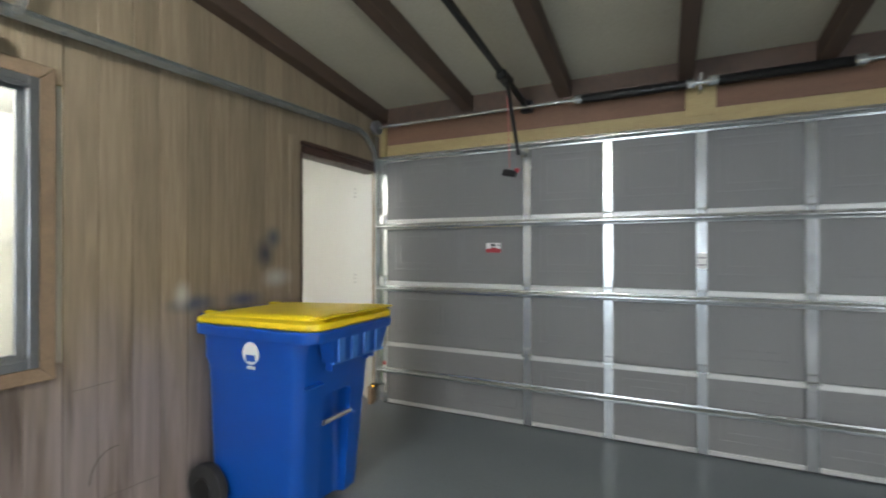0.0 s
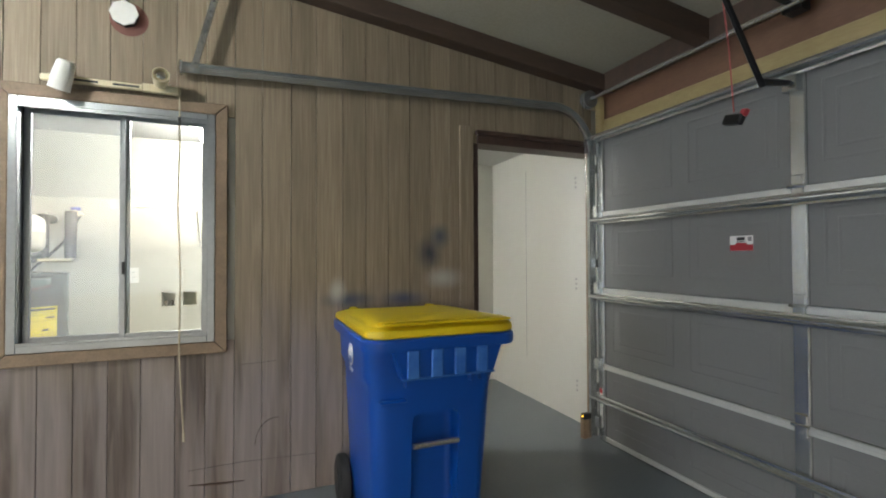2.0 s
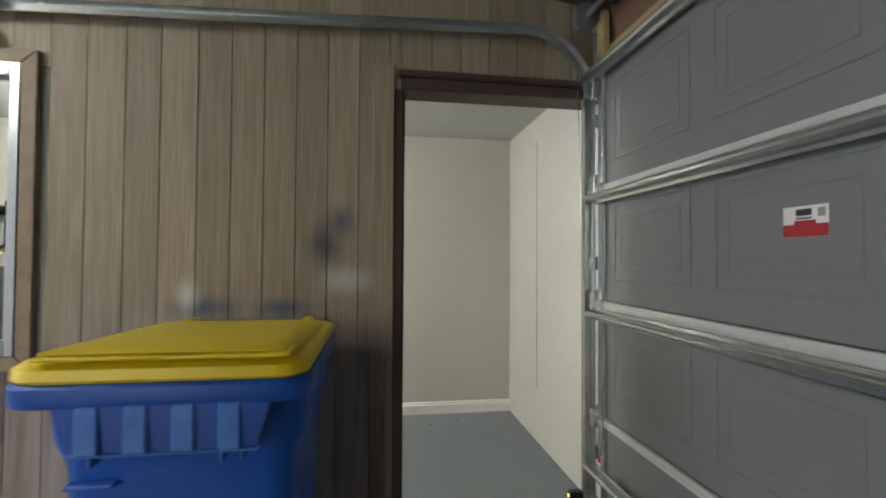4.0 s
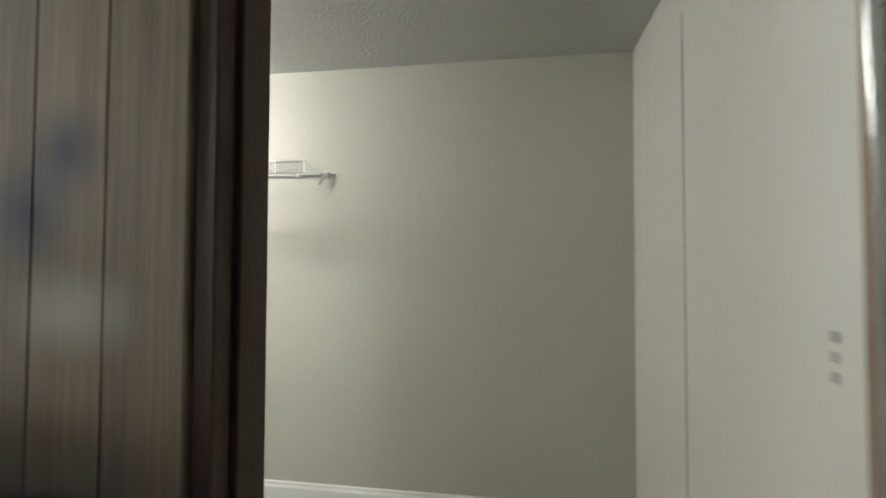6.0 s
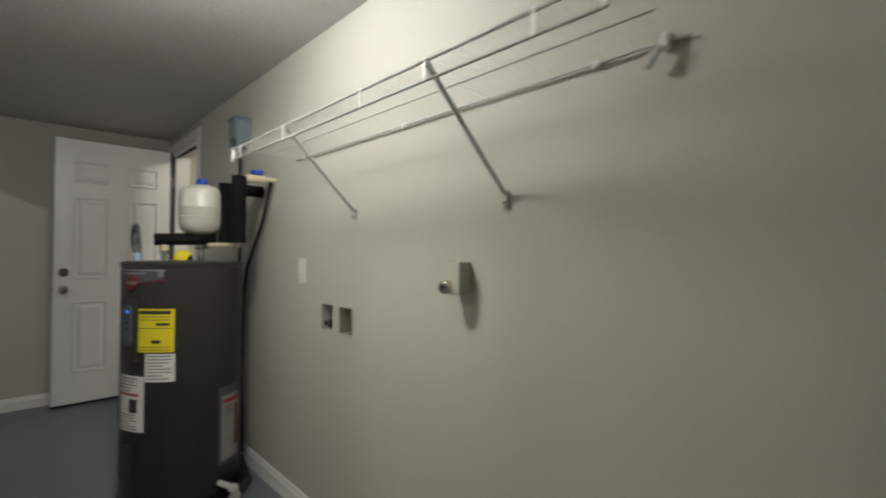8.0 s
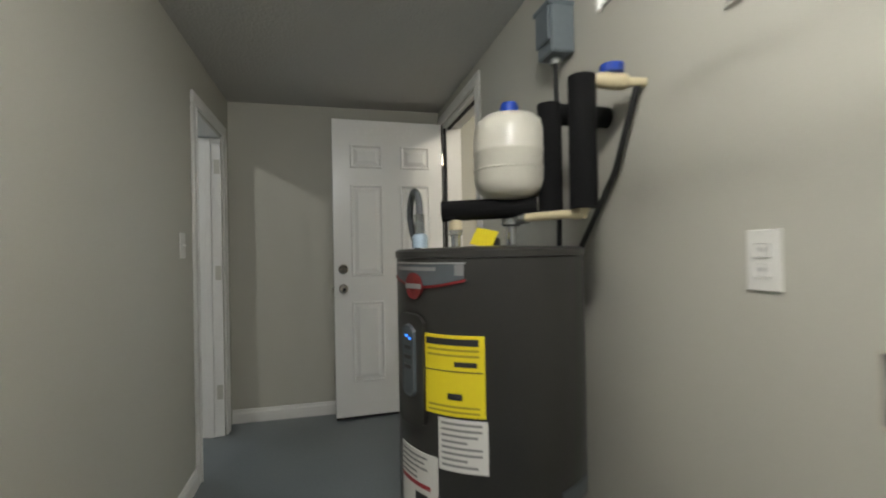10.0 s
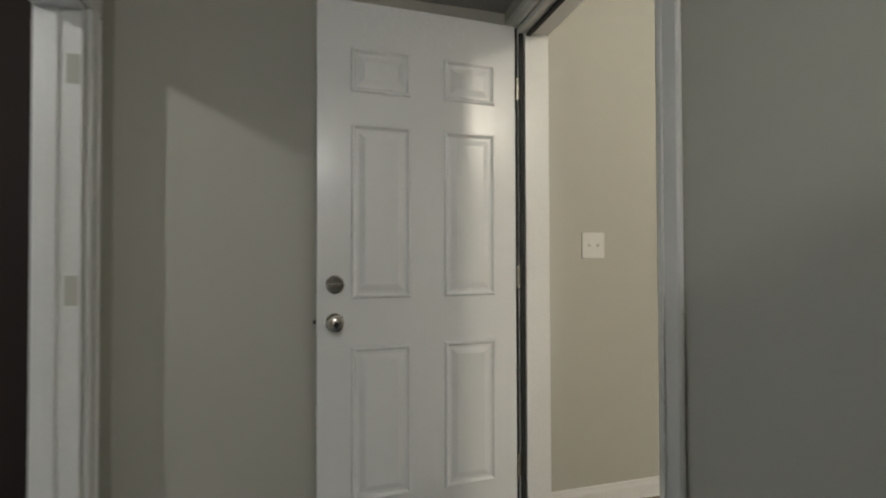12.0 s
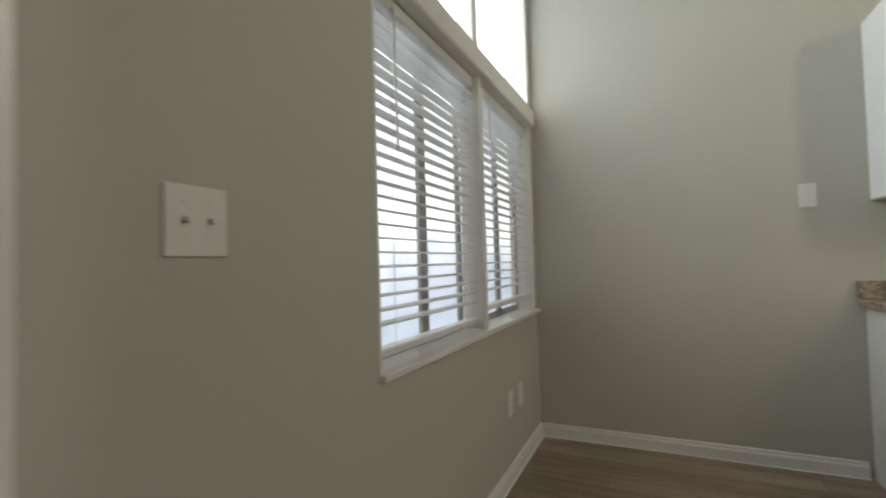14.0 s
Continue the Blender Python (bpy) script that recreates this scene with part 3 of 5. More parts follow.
# baseboards
def baseboard(name, x0, y0, x1, y1, out, mat_=None):
    """A moulded skirting from (x0, y0) to (x1, y1), standing out along out."""
    ox, oy = out
    prof = [(0, 0.0), (0.014, 0.0), (0.014, 0.066), (0.009, 0.076), (0.007, 0.088), (0, 0.092)]
    bm = loft([[(px + ox * d, py + oy * d, h) for d, h in prof] for px, py in ((x0, y0), (x1, y1))])
    bmesh.ops.recalc_face_normals(bm, faces=bm.faces)
    return solo(name, bm, mat_ or WHITE_TRIM, "white moulded baseboard", "baseboard", "structure")


baseboard("baseboard", D3[1] + 0.07, YS, XE, YS, (0, -1))
baseboard("baseboard", XW, 0.132, XW, YS - 0.002, (1, 0))
baseboard("baseboard", D2[1] + 0.075, 0.13, D1[0] - 0.04, 0.13, (0, 1))
baseboard("baseboard", XW, YS + 0.15, XW, YK, (1, 0))
baseboard("baseboard", XW + 0.014, YK, 0.04, YK, (0, -1))
for p0, p1, o in (((XW, YS + 0.15), (XW, YK), (1, 0)), ((XW + 0.02, YK), (0.04, YK), (0, -1))):
    q = 0.014
    bm = loft([[(px + o[0] * d, py + o[1] * d, h) for d, h in ((q, 0.001), (q + 0.014, 0.001), (q + 0.012, 0.009), (q, 0.016))] for px, py in (p0, p1)])
    bmesh.ops.recalc_face_normals(bm, faces=bm.faces)
    solo("trim_shoe_moulding", bm, WHITE_TRIM, "white quarter-round shoe moulding", "trim", "structure")


# ---- garage ----
def garage_window():
    w = thing("window_1", "aluminium sliding window with a weathered wooden casing", "window", (1.4, 0, WIN[2]), kind="structure")
    x0, x1, z0, z1 = WIN
    ox0, ox1, oz0, oz1 = 0.945, 1.868, 0.772, 2.022

    def mitred(q):
        bm = loft([[(px, -0.022, pz) for px, pz in q], [(px, -0.001, pz) for px, pz in q]])
        bmesh.ops.recalc_face_normals(bm, faces=bm.faces)
        bmesh.ops.bevel(bm, geom=bm.edges[:], offset=0.003, segments=1, affect="EDGES")
        return bm

    e = 0.0008
    part("casing", mitred([(ox0, oz0 + e), (x0 - e, z0 + e), (x0 - e, z1 - e), (ox0, oz1 - e)]), TRIM_WOOD, w)
    part("casing", mitred([(ox1, oz0 + e), (x1 + e, z0 + e), (x1 + e, z1 - e), (ox1, oz1 - e)]), TRIM_WOOD, w)
    part("head_casing", mitred([(ox0 + e, oz1), (x0 + e, z1 + e), (x1 - e, z1 + e), (ox1 - e, oz1)]), TRIM_WOOD, w)
    part("sill_casing", mitred([(ox0 + e, oz0), (x0 + e, z0 - e), (x1 - e, z0 - e), (ox1 - e, oz0)]), TRIM_WOOD, w)
    t = 0.034
    for a, b, c, d in ((x0, z0, x0 + t, z1), (x1 - t, z0, x1, z1), (x0 + t, z1 - t, x1 - t, z1), (x0 + t, z0, x1 - t, z0 + t)):
        f = box(a + 0.001, -0.026, b + 0.001, c, 0.09, d - 0.001, 0.002)
        part("frame", f, ALU, w)
    part("track_rib", box(x0 + t, -0.026, z0 + t, x1 - t, -0.020, z0 + t + 0.012, 0.001), ALU, w)
    part("track_rib", box(x0 + t, -0.026, z1 - t - 0.016, x1 - t, -0.020, z1 - t, 0.001), ALU, w)
    mid = 1.418
    for n, (a, b, y) in enumerate(((x0 + t, mid + 0.02, 0.035), (mid - 0.016, x1 - t, 0.01))):
        s = 0.026
        sash = part("sash", box(a, y, z0 + t, a + s, y + 0.02, z1 - t, 0.002), ALU, w)
        part("stile", box(b - s, y, z0 + t, b, y + 0.02, z1 - t, 0.002), ALU, sash)
        part("rail", box(a + s, y, z0 + t, b - s, y + 0.02, z0 + t + s, 0.002), ALU, sash)
        part("rail", box(a + s, y, z1 - t - s, b - s, y + 0.02, z1 - t, 0.002), ALU, sash)
        g = part("pane", box(a + s - 0.004, y + 0.008, z0 + t + s - 0.004, b - s + 0.004, y + 0.012, z1 - t - s + 0.004), DUSTY_GLASS if n == 0 else GLASS, sash)
        g.visible_shadow = False
    part("latch", box(mid - 0.004, 0.002, 1.17, mid + 0.008, 0.012, 1.23, 0.002), BLACK_METAL, w)
    for k, z in ((0, 0.85), (1, 1.1), (2, 1.4), (3, 1.7)):
        part("screw", lathe([(0.004, -0.0285), (0.003, -0.030)], (ox0 + 0.025, 0, z), 8, axis="y"), BLACK_METAL, w)
    # inner casing on the utility side
    for a, b, c, d in ((x0 - 0.06, z0 - 0.06, x0, z1 + 0.06), (x1, z0 - 0.06, x1 + 0.06, z1 + 0.06), (x0, z1, x1, z1 + 0.06), (x0, z0 - 0.06, x1, z0)):
        part("inner_casing", box(a, 0.1305, b, c, 0.145, d, 0.003), WHITE_TRIM, w)
    return w


garage_window()


def garage_door():
    y0, y1 = -4.82, -0.07
    d = thing("garage_door", "closed grey steel sectional garage door with galvanised stiles and struts", "garage door", (GX, -2.44, 0))
    stiles = [-0.105, -1.33, -1.89, -2.444, -2.995, -3.56, -4.785]
    zs = [0.012, 0.525, 1.035, 1.548, 2.075]
    for i in range(4):
        a, b = zs[i] + 0.002, zs[i + 1] - 0.002
        bm = box(GX, y0, a, GX + 0.045, y1, b)
        sec = part("section", bm, DOOR_STEEL, d)
        # pressed rectangles in each bay, seen from the back
        bm = bmesh.new()
        for s0, s1 in zip(stiles, stiles[1:]):
            hi, lo = s0 - 0.035, s1 + 0.035
            parts_n = 2 if hi - lo > 0.8 else 1
            step = (hi - lo) / parts_n
            for k in range(parts_n):
                p1, p0 = hi - k * step - 0.05, hi - (k + 1) * step + 0.05
                for q, t in ((0.0, 0.0042), (0.05, 0.0032)):
                    lo_z, hi_z = a + 0.09 + q, b - 0.09 - q
                    box(GX - t, p0 + q, lo_z, GX - 0.0005, p0 + q + 0.012, hi_z, bm=bm)
                    box(GX - t, p1 - q - 0.012, lo_z, GX - 0.0005, p1 - q, hi_z, bm=bm)
                    box(GX - t, p0 + q + 0.012, lo_z, GX - 0.0005, p1 - q - 0.012, lo_z + 0.012, bm=bm)
                    box(GX - t, p0 + q + 0.012, hi_z - 0.012, GX - 0.0005, p1 - q - 0.012, hi_z, bm=bm)
        bmesh.ops.bevel(bm, geom=bm.edges[:], offset=0.0015, segments=1, affect="EDGES")
        part("pressed_panels", bm, DOOR_STEEL, sec)
        if i < 3:
            part("top_rail", box(GX - 0.016, y0, b - 0.034, GX - 0.0006, y1, b, 0.002), RAIL_STEEL, sec, "pale folded top rail")
            part("rail_lip", box(GX - 0.020, y0, b - 0.021, GX - 0.016, y1, b - 0.016, 0.0), RAIL_STEEL, sec)
        for j, s in enumerate(stiles):
            w = 0.032 if 0 < j < 6 else 0.028
            st = part("stile", box(GX - 0.019, s - w, a, GX - 0.0006, s + w, b - 0.036, 0.003), GALV, sec)
            part("stile_flange", box(GX - 0.026, s - w, a, GX - 0.019, s - w + 0.005, b - 0.036, 0.001), GALV, st)
            if i < 3:
                hg = part("hinge", box(GX - 0.031, s - 0.026, b - 0.05, GX - 0.0195, s + 0.026, b + 0.05, 0.004), GALV, sec)
                part("hinge_knuckle", sweep([(GX - 0.034, s - 0.034, b), (GX - 0.034, s + 0.034, b)], 0.008, 10), GALV, hg)
                for q in (-0.033, 0.033):
                    part("bolt", lathe([(0.007, -0.037), (0.007, -0.031)], (GX, s, b + q), 6, axis="x"), GALV, hg)
    # struts: folded channels
    for z, h in ((2.052, 0.055), (1.490, 0.052), (0.975, 0.052), (0.292, 0.05)):
        x_ = GX - 0.0275
        prof = [(0, -h / 2), (-0.012, -h / 2), (-0.014, -h * 0.3), (-0.045, -h * 0.22), (-0.052, -h * 0.08), (-0.052, h * 0.08), (-0.045, h * 0.22), (-0.014, h * 0.3), (-0.012, h / 2), (0, h / 2)]
        bm = loft([[(x_ + px, yy, z + pz) for px, pz in prof] for yy in (y0 + 0.01, y1 + 0.02)])
        bmesh.ops.recalc_face_normals(bm, faces=bm.faces)
        part("strut", bm, GALV, d, "galvanised horizontal stiffening strut")
    part("bottom_rail", box(GX - 0.012, y0, 0.012, GX + 0.045, y1, 0.04, 0.002), RAIL_STEEL, d)
    part("bottom_seal", box(GX, y0, 0.0, GX + 0.04, y1, 0.012, 0.003), BLACK_RUBBER, d)
    lab = part("sticker", box(GX - 0.0062, -1.125, 1.272, GX - 0.0054, -1.01, 1.345), WHITE_PAPER, d, "white and red warning sticker")
    part("red_band", box(GX - 0.007, -1.125, 1.2725, GX - 0.0063, -1.01, 1.302), RED_INK, lab)
    part("red_peak", box(GX - 0.007, -1.095, 1.302, GX - 0.0063, -1.04, 1.311), RED_INK, lab)
    part("printed_bar", box(GX - 0.007, -1.085, 1.322, GX - 0.0063, -1.045, 1.338), INK, lab)
    part("printed_bar", box(GX - 0.007, -1.085, 1.314, GX - 0.0063, -1.045, 1.318), INK, lab)
    part("printed_square", box(GX - 0.007, -1.118, 1.318, GX - 0.0063, -1.10, 1.338), GREY_INK, lab)
    tag = part("paper_tag", box(GX - 0.0295, -2.472, 1.17, GX - 0.0285, -2.42, 1.27), WHITE_PAPER, d, "small white printed tag")
    part("printed_bar", box(GX - 0.0302, -2.465, 1.235, GX - 0.0296, -2.425, 1.245), GREY_INK, tag)
    part("printed_bar", box(GX - 0.0302, -2.465, 1.19, GX - 0.0296, -2.425, 1.20), GREY_INK, tag)
    strip = part("warning_strip", box(GX - 0.0282, -0.12, 0.10, GX - 0.0272, -0.095, 0.36), WHITE_PAPER, d, "white and red warning strip")
    part("red_band", box(GX - 0.029, -0.12, 0.33, GX - 0.0283, -0.095, 0.36), RED_INK, strip)
    for z in (0.14, 0.525, 1.035, 1.548, 1.97):
        rb_ = part("roller_bracket", box(GX - 0.058, -0.115, z - 0.04, GX - 0.028, -0.075, z + 0.04, 0.003), GALV, d)
        part("roller_stem", sweep([(GX - 0.045, -0.10, z), (GX - 0.045, -0.045, z)], 0.006, 8), GALV, rb_)
        part("roller", lathe([(0.018, -0.052), (0.022, -0.048), (0.022, -0.040), (0.018, -0.036)], (GX - 0.045, 0, z), 16, axis="y"), GALV, rb_)
    return d


garage_door()


def door_track():
    t = thing("garage_door_track", "galvanised steel garage door track curving along the panelled wall", "door track", (GX - 0.045, -0.045, 0))
    # C-shaped track swept along an L with a rounded corner
    r = 0.30
    zt = 2.245
    path = [(GX - 0.045, 0.02), (GX - 0.045, 1.0), (GX - 0.045, zt - r)]
    path += [(GX - 0.045 - r + r * math.cos(radians(a)), zt - r + r * math.sin(radians(a))) for a in range(9, 91, 9)]
    path += [(3.0, 2.215), (1.66, 2.172)]
    prof = [(-0.026, 0), (-0.022, 0.027), (0.022, 0.027), (0.026, 0), (0.024, 0), (0.019, 0.024), (-0.019, 0.024), (-0.024, 0)]
    rings = []
    for i, (px, pz) in enumerate(path):
        a, b = path[max(i - 1, 0)], path[min(i + 1, len(path) - 1)]
        dx, dz = b[0] - a[0], b[1] - a[1]
        ln = math.hypot(dx, dz)
        nx, nz = dz / ln, -dx / ln
        rings.append([(px + nx * u, -0.058 + w, pz + nz * u) for u, w in prof])
    bm = loft(rings)
    bmesh.ops.recalc_face_normals(bm, faces=bm.faces)
    part("rail", bm, GALV, t, smooth=True)
    part("end_plate", box(1.655, -0.062, 2.14, 1.668, -0.026, 2.205, 0.002), GALV, t)
    hang = part("hanger_strap", box(-0.016, -0.003, 0, 0.016, 0.003, 0.74, 0.001, m=pose(1.72, -0.07, 2.165, 0, 14, 0)), GALV, t, "perforated galvanised hanger strap")
    for k in range(12):
        part("strap_hole", lathe([(0.005, -0.0045), (0.005, -0.0035)], Vector((1.72 + (0.03 + 0.055 * k) * 0.242, -0.07, 2.165 + (0.03 + 0.055 * k) * 0.970)), 8, axis="y"), BLACK_METAL, hang)
    part("hanger_flange", box(-0.004, -0.02, 0, 0.0, 0.0, 0.70, 0.0, m=pose(1.735, -0.07, 2.165, 0, 14, 0)), GALV, hang)
    for z in (0.35, 1.2, 1.85):
        part("wall_bracket", box(GX - 0.03, -0.05, z - 0.03, GX + 0.055, -0.028, z + 0.03, 0.002), GALV, t)
    for x_ in (1.9, 2.6, 3.3):
        part("track_bolt", lathe([(0.009, -0.062), (0.009, -0.0585)], (x_, 0, 2.172 + (x_ - 1.66) * 0.032), 8, axis="y"), GALV, t)
    part("angle_iron", box(GX + 0.005, -0.045, 0.02, GX + 0.058, -0.040, 2.3, 0.001), GALV, t)
    return t


door_track()


def torsion_spring():
    s = thing("torsion_spring_assembly", "black torsion springs on a steel shaft above the garage door", "garage door spring", (GX - 0.06, -2.44, 2.33))
    x_, z_ = GX - 0.06, 2.325
    part("shaft", sweep([(x_, -4.9, z_), (x_, -0.03, z_)], 0.0127, 12), GALV, s, smooth=True)
    for a, b in ((-1.70, -2.38), (-2.50, -3.20)):
        pts = []
        turns = 46
        for k in range(turns * 8 + 1):
            f = k / (turns * 8)
            ang = 2 * math.pi * f * turns
            pts.append((x_ + 0.026 * math.cos(ang), a + (b - a) * f, z_ + 0.026 * math.sin(ang)))
        part("spring", sweep(pts, 0.0065, 5), BLACK_METAL, s, smooth=True)
        for e in (a, b):
            part("winding_cone", lathe([(0.016, -0.03), (0.034, -0.03), (0.034, 0.012), (0.022, 0.03)], (x_, e, z_), 14, axis="y"), GALV, s)
    pad = part("centre_pad", box(GX + 0.02, -2.53, 2.14, GX + 0.0295, -2.36, 2.36, 0.004), NEW_LUMBER, s, "yellow pine mounting pad")
    part("centre_bracket", box(x_ - 0.01, -2.45, z_ - 0.05, GX + 0.02, -2.43, z_ + 0.06, 0.003), GALV, s)
    part("end_pad", box(GX - 0.005, -0.10, 2.06, GX + 0.03, -0.045, 2.34, 0.004), NEW_LUMBER, s, "yellow pine mounting pad")
    part("end_bracket", box(x_ - 0.03, -0.05, z_ - 0.07, GX + 0.0, -0.044, z_ + 0.04, 0.002), GALV, s)
    part("cable_drum", lathe([(0.02, -0.095), (0.058, -0.090), (0.058, -0.078), (0.05, -0.074), (0.05, -0.05), (0.058, -0.046), (0.02, -0.042)], (x_, 0.02, z_), 24, axis="y"), ALU, s, smooth=True)
    part("lift_cable", sweep([(x_ - 0.05, -0.045, z_), (x_ + 0.02, -0.062, 0.1)], 0.0022, 6), GALV, s)
    return s


torsion_spring()


def opener():
    o = thing("garage_door_opener", "black garage door opener rail with lit motor unit", "garage door opener", (GX, -1.33, 2.3))
    part("rail", sweep([(GX - 0.02, -1.33, 2.345), (2.6, -1.32, 2.47), (0.62, -1.30, 2.625)], 0.021, 4), BLACK_METAL, o)
    hub = part("motor_housing", loft([rounded(0.20, -1.43, 0.63, -1.17, 0.05, zz) for zz in (2.545, 2.56, 2.68, 2.70)]), GREY_HOUSING, o, "grey opener motor housing", smooth=True)
    lens = part("lamp_cover", loft([rounded(0.49, -1.37, 0.61, -1.23, 0.04, zz) for zz in (2.505, 2.515, 2.544)]), OPENER_GLASS, hub, "lit frosted lamp cover", smooth=True)
    lens.visible_shadow = False
    for hx_ in (0.27, 0.56):
        part("hanger", box(hx_ - 0.012, -1.302, 2.69, hx_ + 0.012, -1.298, roof_z(hx_) - 0.001), GALV, hub)
    part("header_bracket", box(GX - 0.05, -1.37, 2.30, GX + 0.02, -1.29, 2.38, 0.004), BLACK_METAL, o)
    part("trolley", box(3.56, -1.36, 2.345, 3.74, -1.30, 2.40, 0.006), BLACK_METAL, o)
    part("arm", sweep([(3.63, -1.345, 2.36), (3.93, -1.335, 1.945)], 0.013, 6), BLACK_METAL, o)
    part("arm_elbow", sweep([(3.915, -1.335, 1.965), (4.11, -1.33, 1.985)], 0.014, 6), BLACK_METAL, o)
    part("door_bracket", box(GX - 0.075, -1.36, 1.95, GX - 0.02, -1.30, 2.02, 0.003), GALV, o)
    c = thing("release_cord", "red release cord with a black and red pull handle", "release cord", (3.777, -1.32, 1.80))
    part("cord", sweep([(3.70, -1.325, 2.35), (3.75, -1.322, 2.08), (3.777, -1.32, 1.825)], 0.003, 6), RED_CORD, c)
    h = part("handle", box(-0.055, -0.014, -0.022, 0.055, 0.014, 0.022, 0.006, m=pose(3.777, -1.32, 1.795, 18, -14, 68)), BLACK_METAL, c, "black plastic handle")
    part("grip_insert", box(-0.045, -0.0155, -0.010, 0.045, -0.0142, 0.010, 0.0, m=pose(3.777, -1.32, 1.795, 18, -14, 68)), GREY_INK, h)
    part("red_tab", box(-0.065, -0.010, 0.012, -0.03, 0.010, 0.04, 0.004, m=pose(3.777, -1.32, 1.795, 18, -14, 68)), RED_INK, h, "red plastic tab")
    return o


opener()


def photo_eye():
    p = thing("photo_eye_sensor", "small black door sensor with an amber light", "sensor", (GX - 0.11, -0.06, 0.17))
    part("body", box(GX - 0.15, -0.085, 0.155, GX - 0.085, -0.045, 0.195, 0.006), BLACK_METAL, p)
    part("led", box(GX - 0.151, -0.072, 0.172, GX - 0.1495, -0.060, 0.182), AMBER_LED, p, "amber indicator light")
    part("bracket", box(GX - 0.085, -0.066, 0.165, GX - 0.02, -0.061, 0.190, 0.001), GALV, p)
    return p


photo_eye()


def recycling_bin():
    b = thing("wheeled_bin", "blue plastic wheeled bin with a closed yellow lid", "bin", (2.69, -0.45, 0))
    x0, x1, y0, y1 = 2.395, 3.005, -0.835, -0.14
    rings = []
    for z, i, f, r in ((0.035, 0.068, 0.12, 0.05), (0.06, 0.062, 0.11, 0.06), (0.42, 0.042, 0.08, 0.065), (0.69, 0.030, 0.058, 0.065), (0.722, 0.025, 0.052, 0.065), (0.765, 0.006, 0.042, 0.07), (0.892, 0.0, 0.022, 0.07)):
        rings.append(rounded(x0 + i, y0 + f, x1 - i, y1 - 0.02, r, z))
    body = part("body", loft(rings), BIN_BLUE, b, smooth=True)
    # the lifting pocket is cut out of the body
    cutter = new("cutter", finish("cutter", box(2.60, y0 - 0.1, -0.1, 2.81, y0 + 0.17, 0.60, 0.035, seg=4), BIN_BLUE))
    cut = body.modifiers.new("pocket", "BOOLEAN")
    cut.object, cut.operation, cut.solver = cutter, "DIFFERENCE", "EXACT"
    bpy.context.view_layer.update()
    carved = bpy.data.meshes.new_from_object(body.evaluated_get(bpy.context.evaluated_depsgraph_get()))
    body.modifiers.clear()
    body.data = carved
    carved.set_sharp_from_angle(angle=radians(38))
    bpy.data.objects.remove(cutter)
    # rim and front apron
    rim = loft([rounded(x0 - 0.022, y0 - 0.068, x1 + 0.022, y1 + 0.01, 0.075, 0.885), rounded(x0 - 0.026, y0 - 0.073, x1 + 0.026, y1 + 0.012, 0.078, 0.898),
                rounded(x0 - 0.026, y0 - 0.073, x1 + 0.026, y1 + 0.012, 0.078, 0.928), rounded(x0 - 0.018, y0 - 0.065, x1 + 0.018, y1 + 0.006, 0.072, 0.936),
                rounded(x0 + 0.014, y0 + 0.014, x1 - 0.014, y1 - 0.034, 0.05, 0.936), rounded(x0 + 0.014, y0 + 0.014, x1 - 0.014, y1 - 0.034, 0.05, 0.885)])
    part("rim", rim, BIN_BLUE, b, smooth=True)
    ax0, ax1 = x0 + 0.09, x1 - 0.06
    yf = y0 - 0.07
    bm = loft([[(ax0, yf, 0.890), (ax1, yf, 0.890), (ax1 - 0.035, yf + 0.012, 0.778), (ax0 + 0.035, yf + 0.012, 0.778)],
               [(ax0, yf + 0.012, 0.890), (ax1, yf + 0.012, 0.890), (ax1 - 0.035, yf + 0.024, 0.778), (ax0 + 0.035, yf + 0.024, 0.778)]])
    bmesh.ops.recalc_face_normals(bm, faces=bm.faces)
    bmesh.ops.bevel(bm, geom=bm.edges[:], offset=0.004, segments=2, affect="EDGES")
    apron = part("apron", bm, BIN_BLUE, b, "lifting apron under the rim")
    part("apron_lip", box(ax0 + 0.03, yf + 0.004, 0.774, ax1 - 0.03, yf + 0.03, 0.782, 0.003), BIN_SCUFF, apron)
    for sgn, xa in ((1, ax0), (-1, ax1)):
        bm = loft([[(xa, yf + 0.012, 0.890), (xa + sgn * 0.012, yf + 0.012, 0.890), (xa + sgn * 0.047, yf + 0.024, 0.778), (xa + sgn * 0.035, yf + 0.024, 0.778)],
                   [(xa, y0 + 0.004, 0.890), (xa + sgn * 0.012, y0 + 0.004, 0.890), (xa + sgn * 0.047, y0 + 0.012, 0.778), (xa + sgn * 0.035, y0 + 0.012, 0.778)]])
        bmesh.ops.recalc_face_normals(bm, faces=bm.faces)
        part("apron_side", bm, BIN_BLUE, apron)
    for k in range(4):
        xr = ax0 + 0.075 + k * 0.098
        part("apron_rib", box(xr - 0.024, yf - 0.004, 0.782, xr + 0.024, yf + 0.010, 0.889, 0.0035), BIN_SCUFF, apron, "scuffed paler rib")
    for xr in (ax0 + 0.06, ax1 - 0.12, ax1 - 0.075):
        part("gusset", box(xr - 0.004, y0 - 0.03, 0.738, xr + 0.004, y0 + 0.008, 0.777, 0.001), BIN_BLUE, apron)
    px0, px1, yb = 2.61, 2.81, y0 + 0.075
    part("lift_bar", sweep([(px0 - 0.002, yb + 0.004, 0.462), (px1 + 0.002, yb + 0.004, 0.462)], 0.013, 12), GALV, b, "grey steel lift bar", smooth=True)
    part("side_crease", box(x0 + 0.06, y0 + 0.030, 0.662, x0 + 0.17, y0 + 0.06, 0.674, 0.004), BIN_BLUE, b)
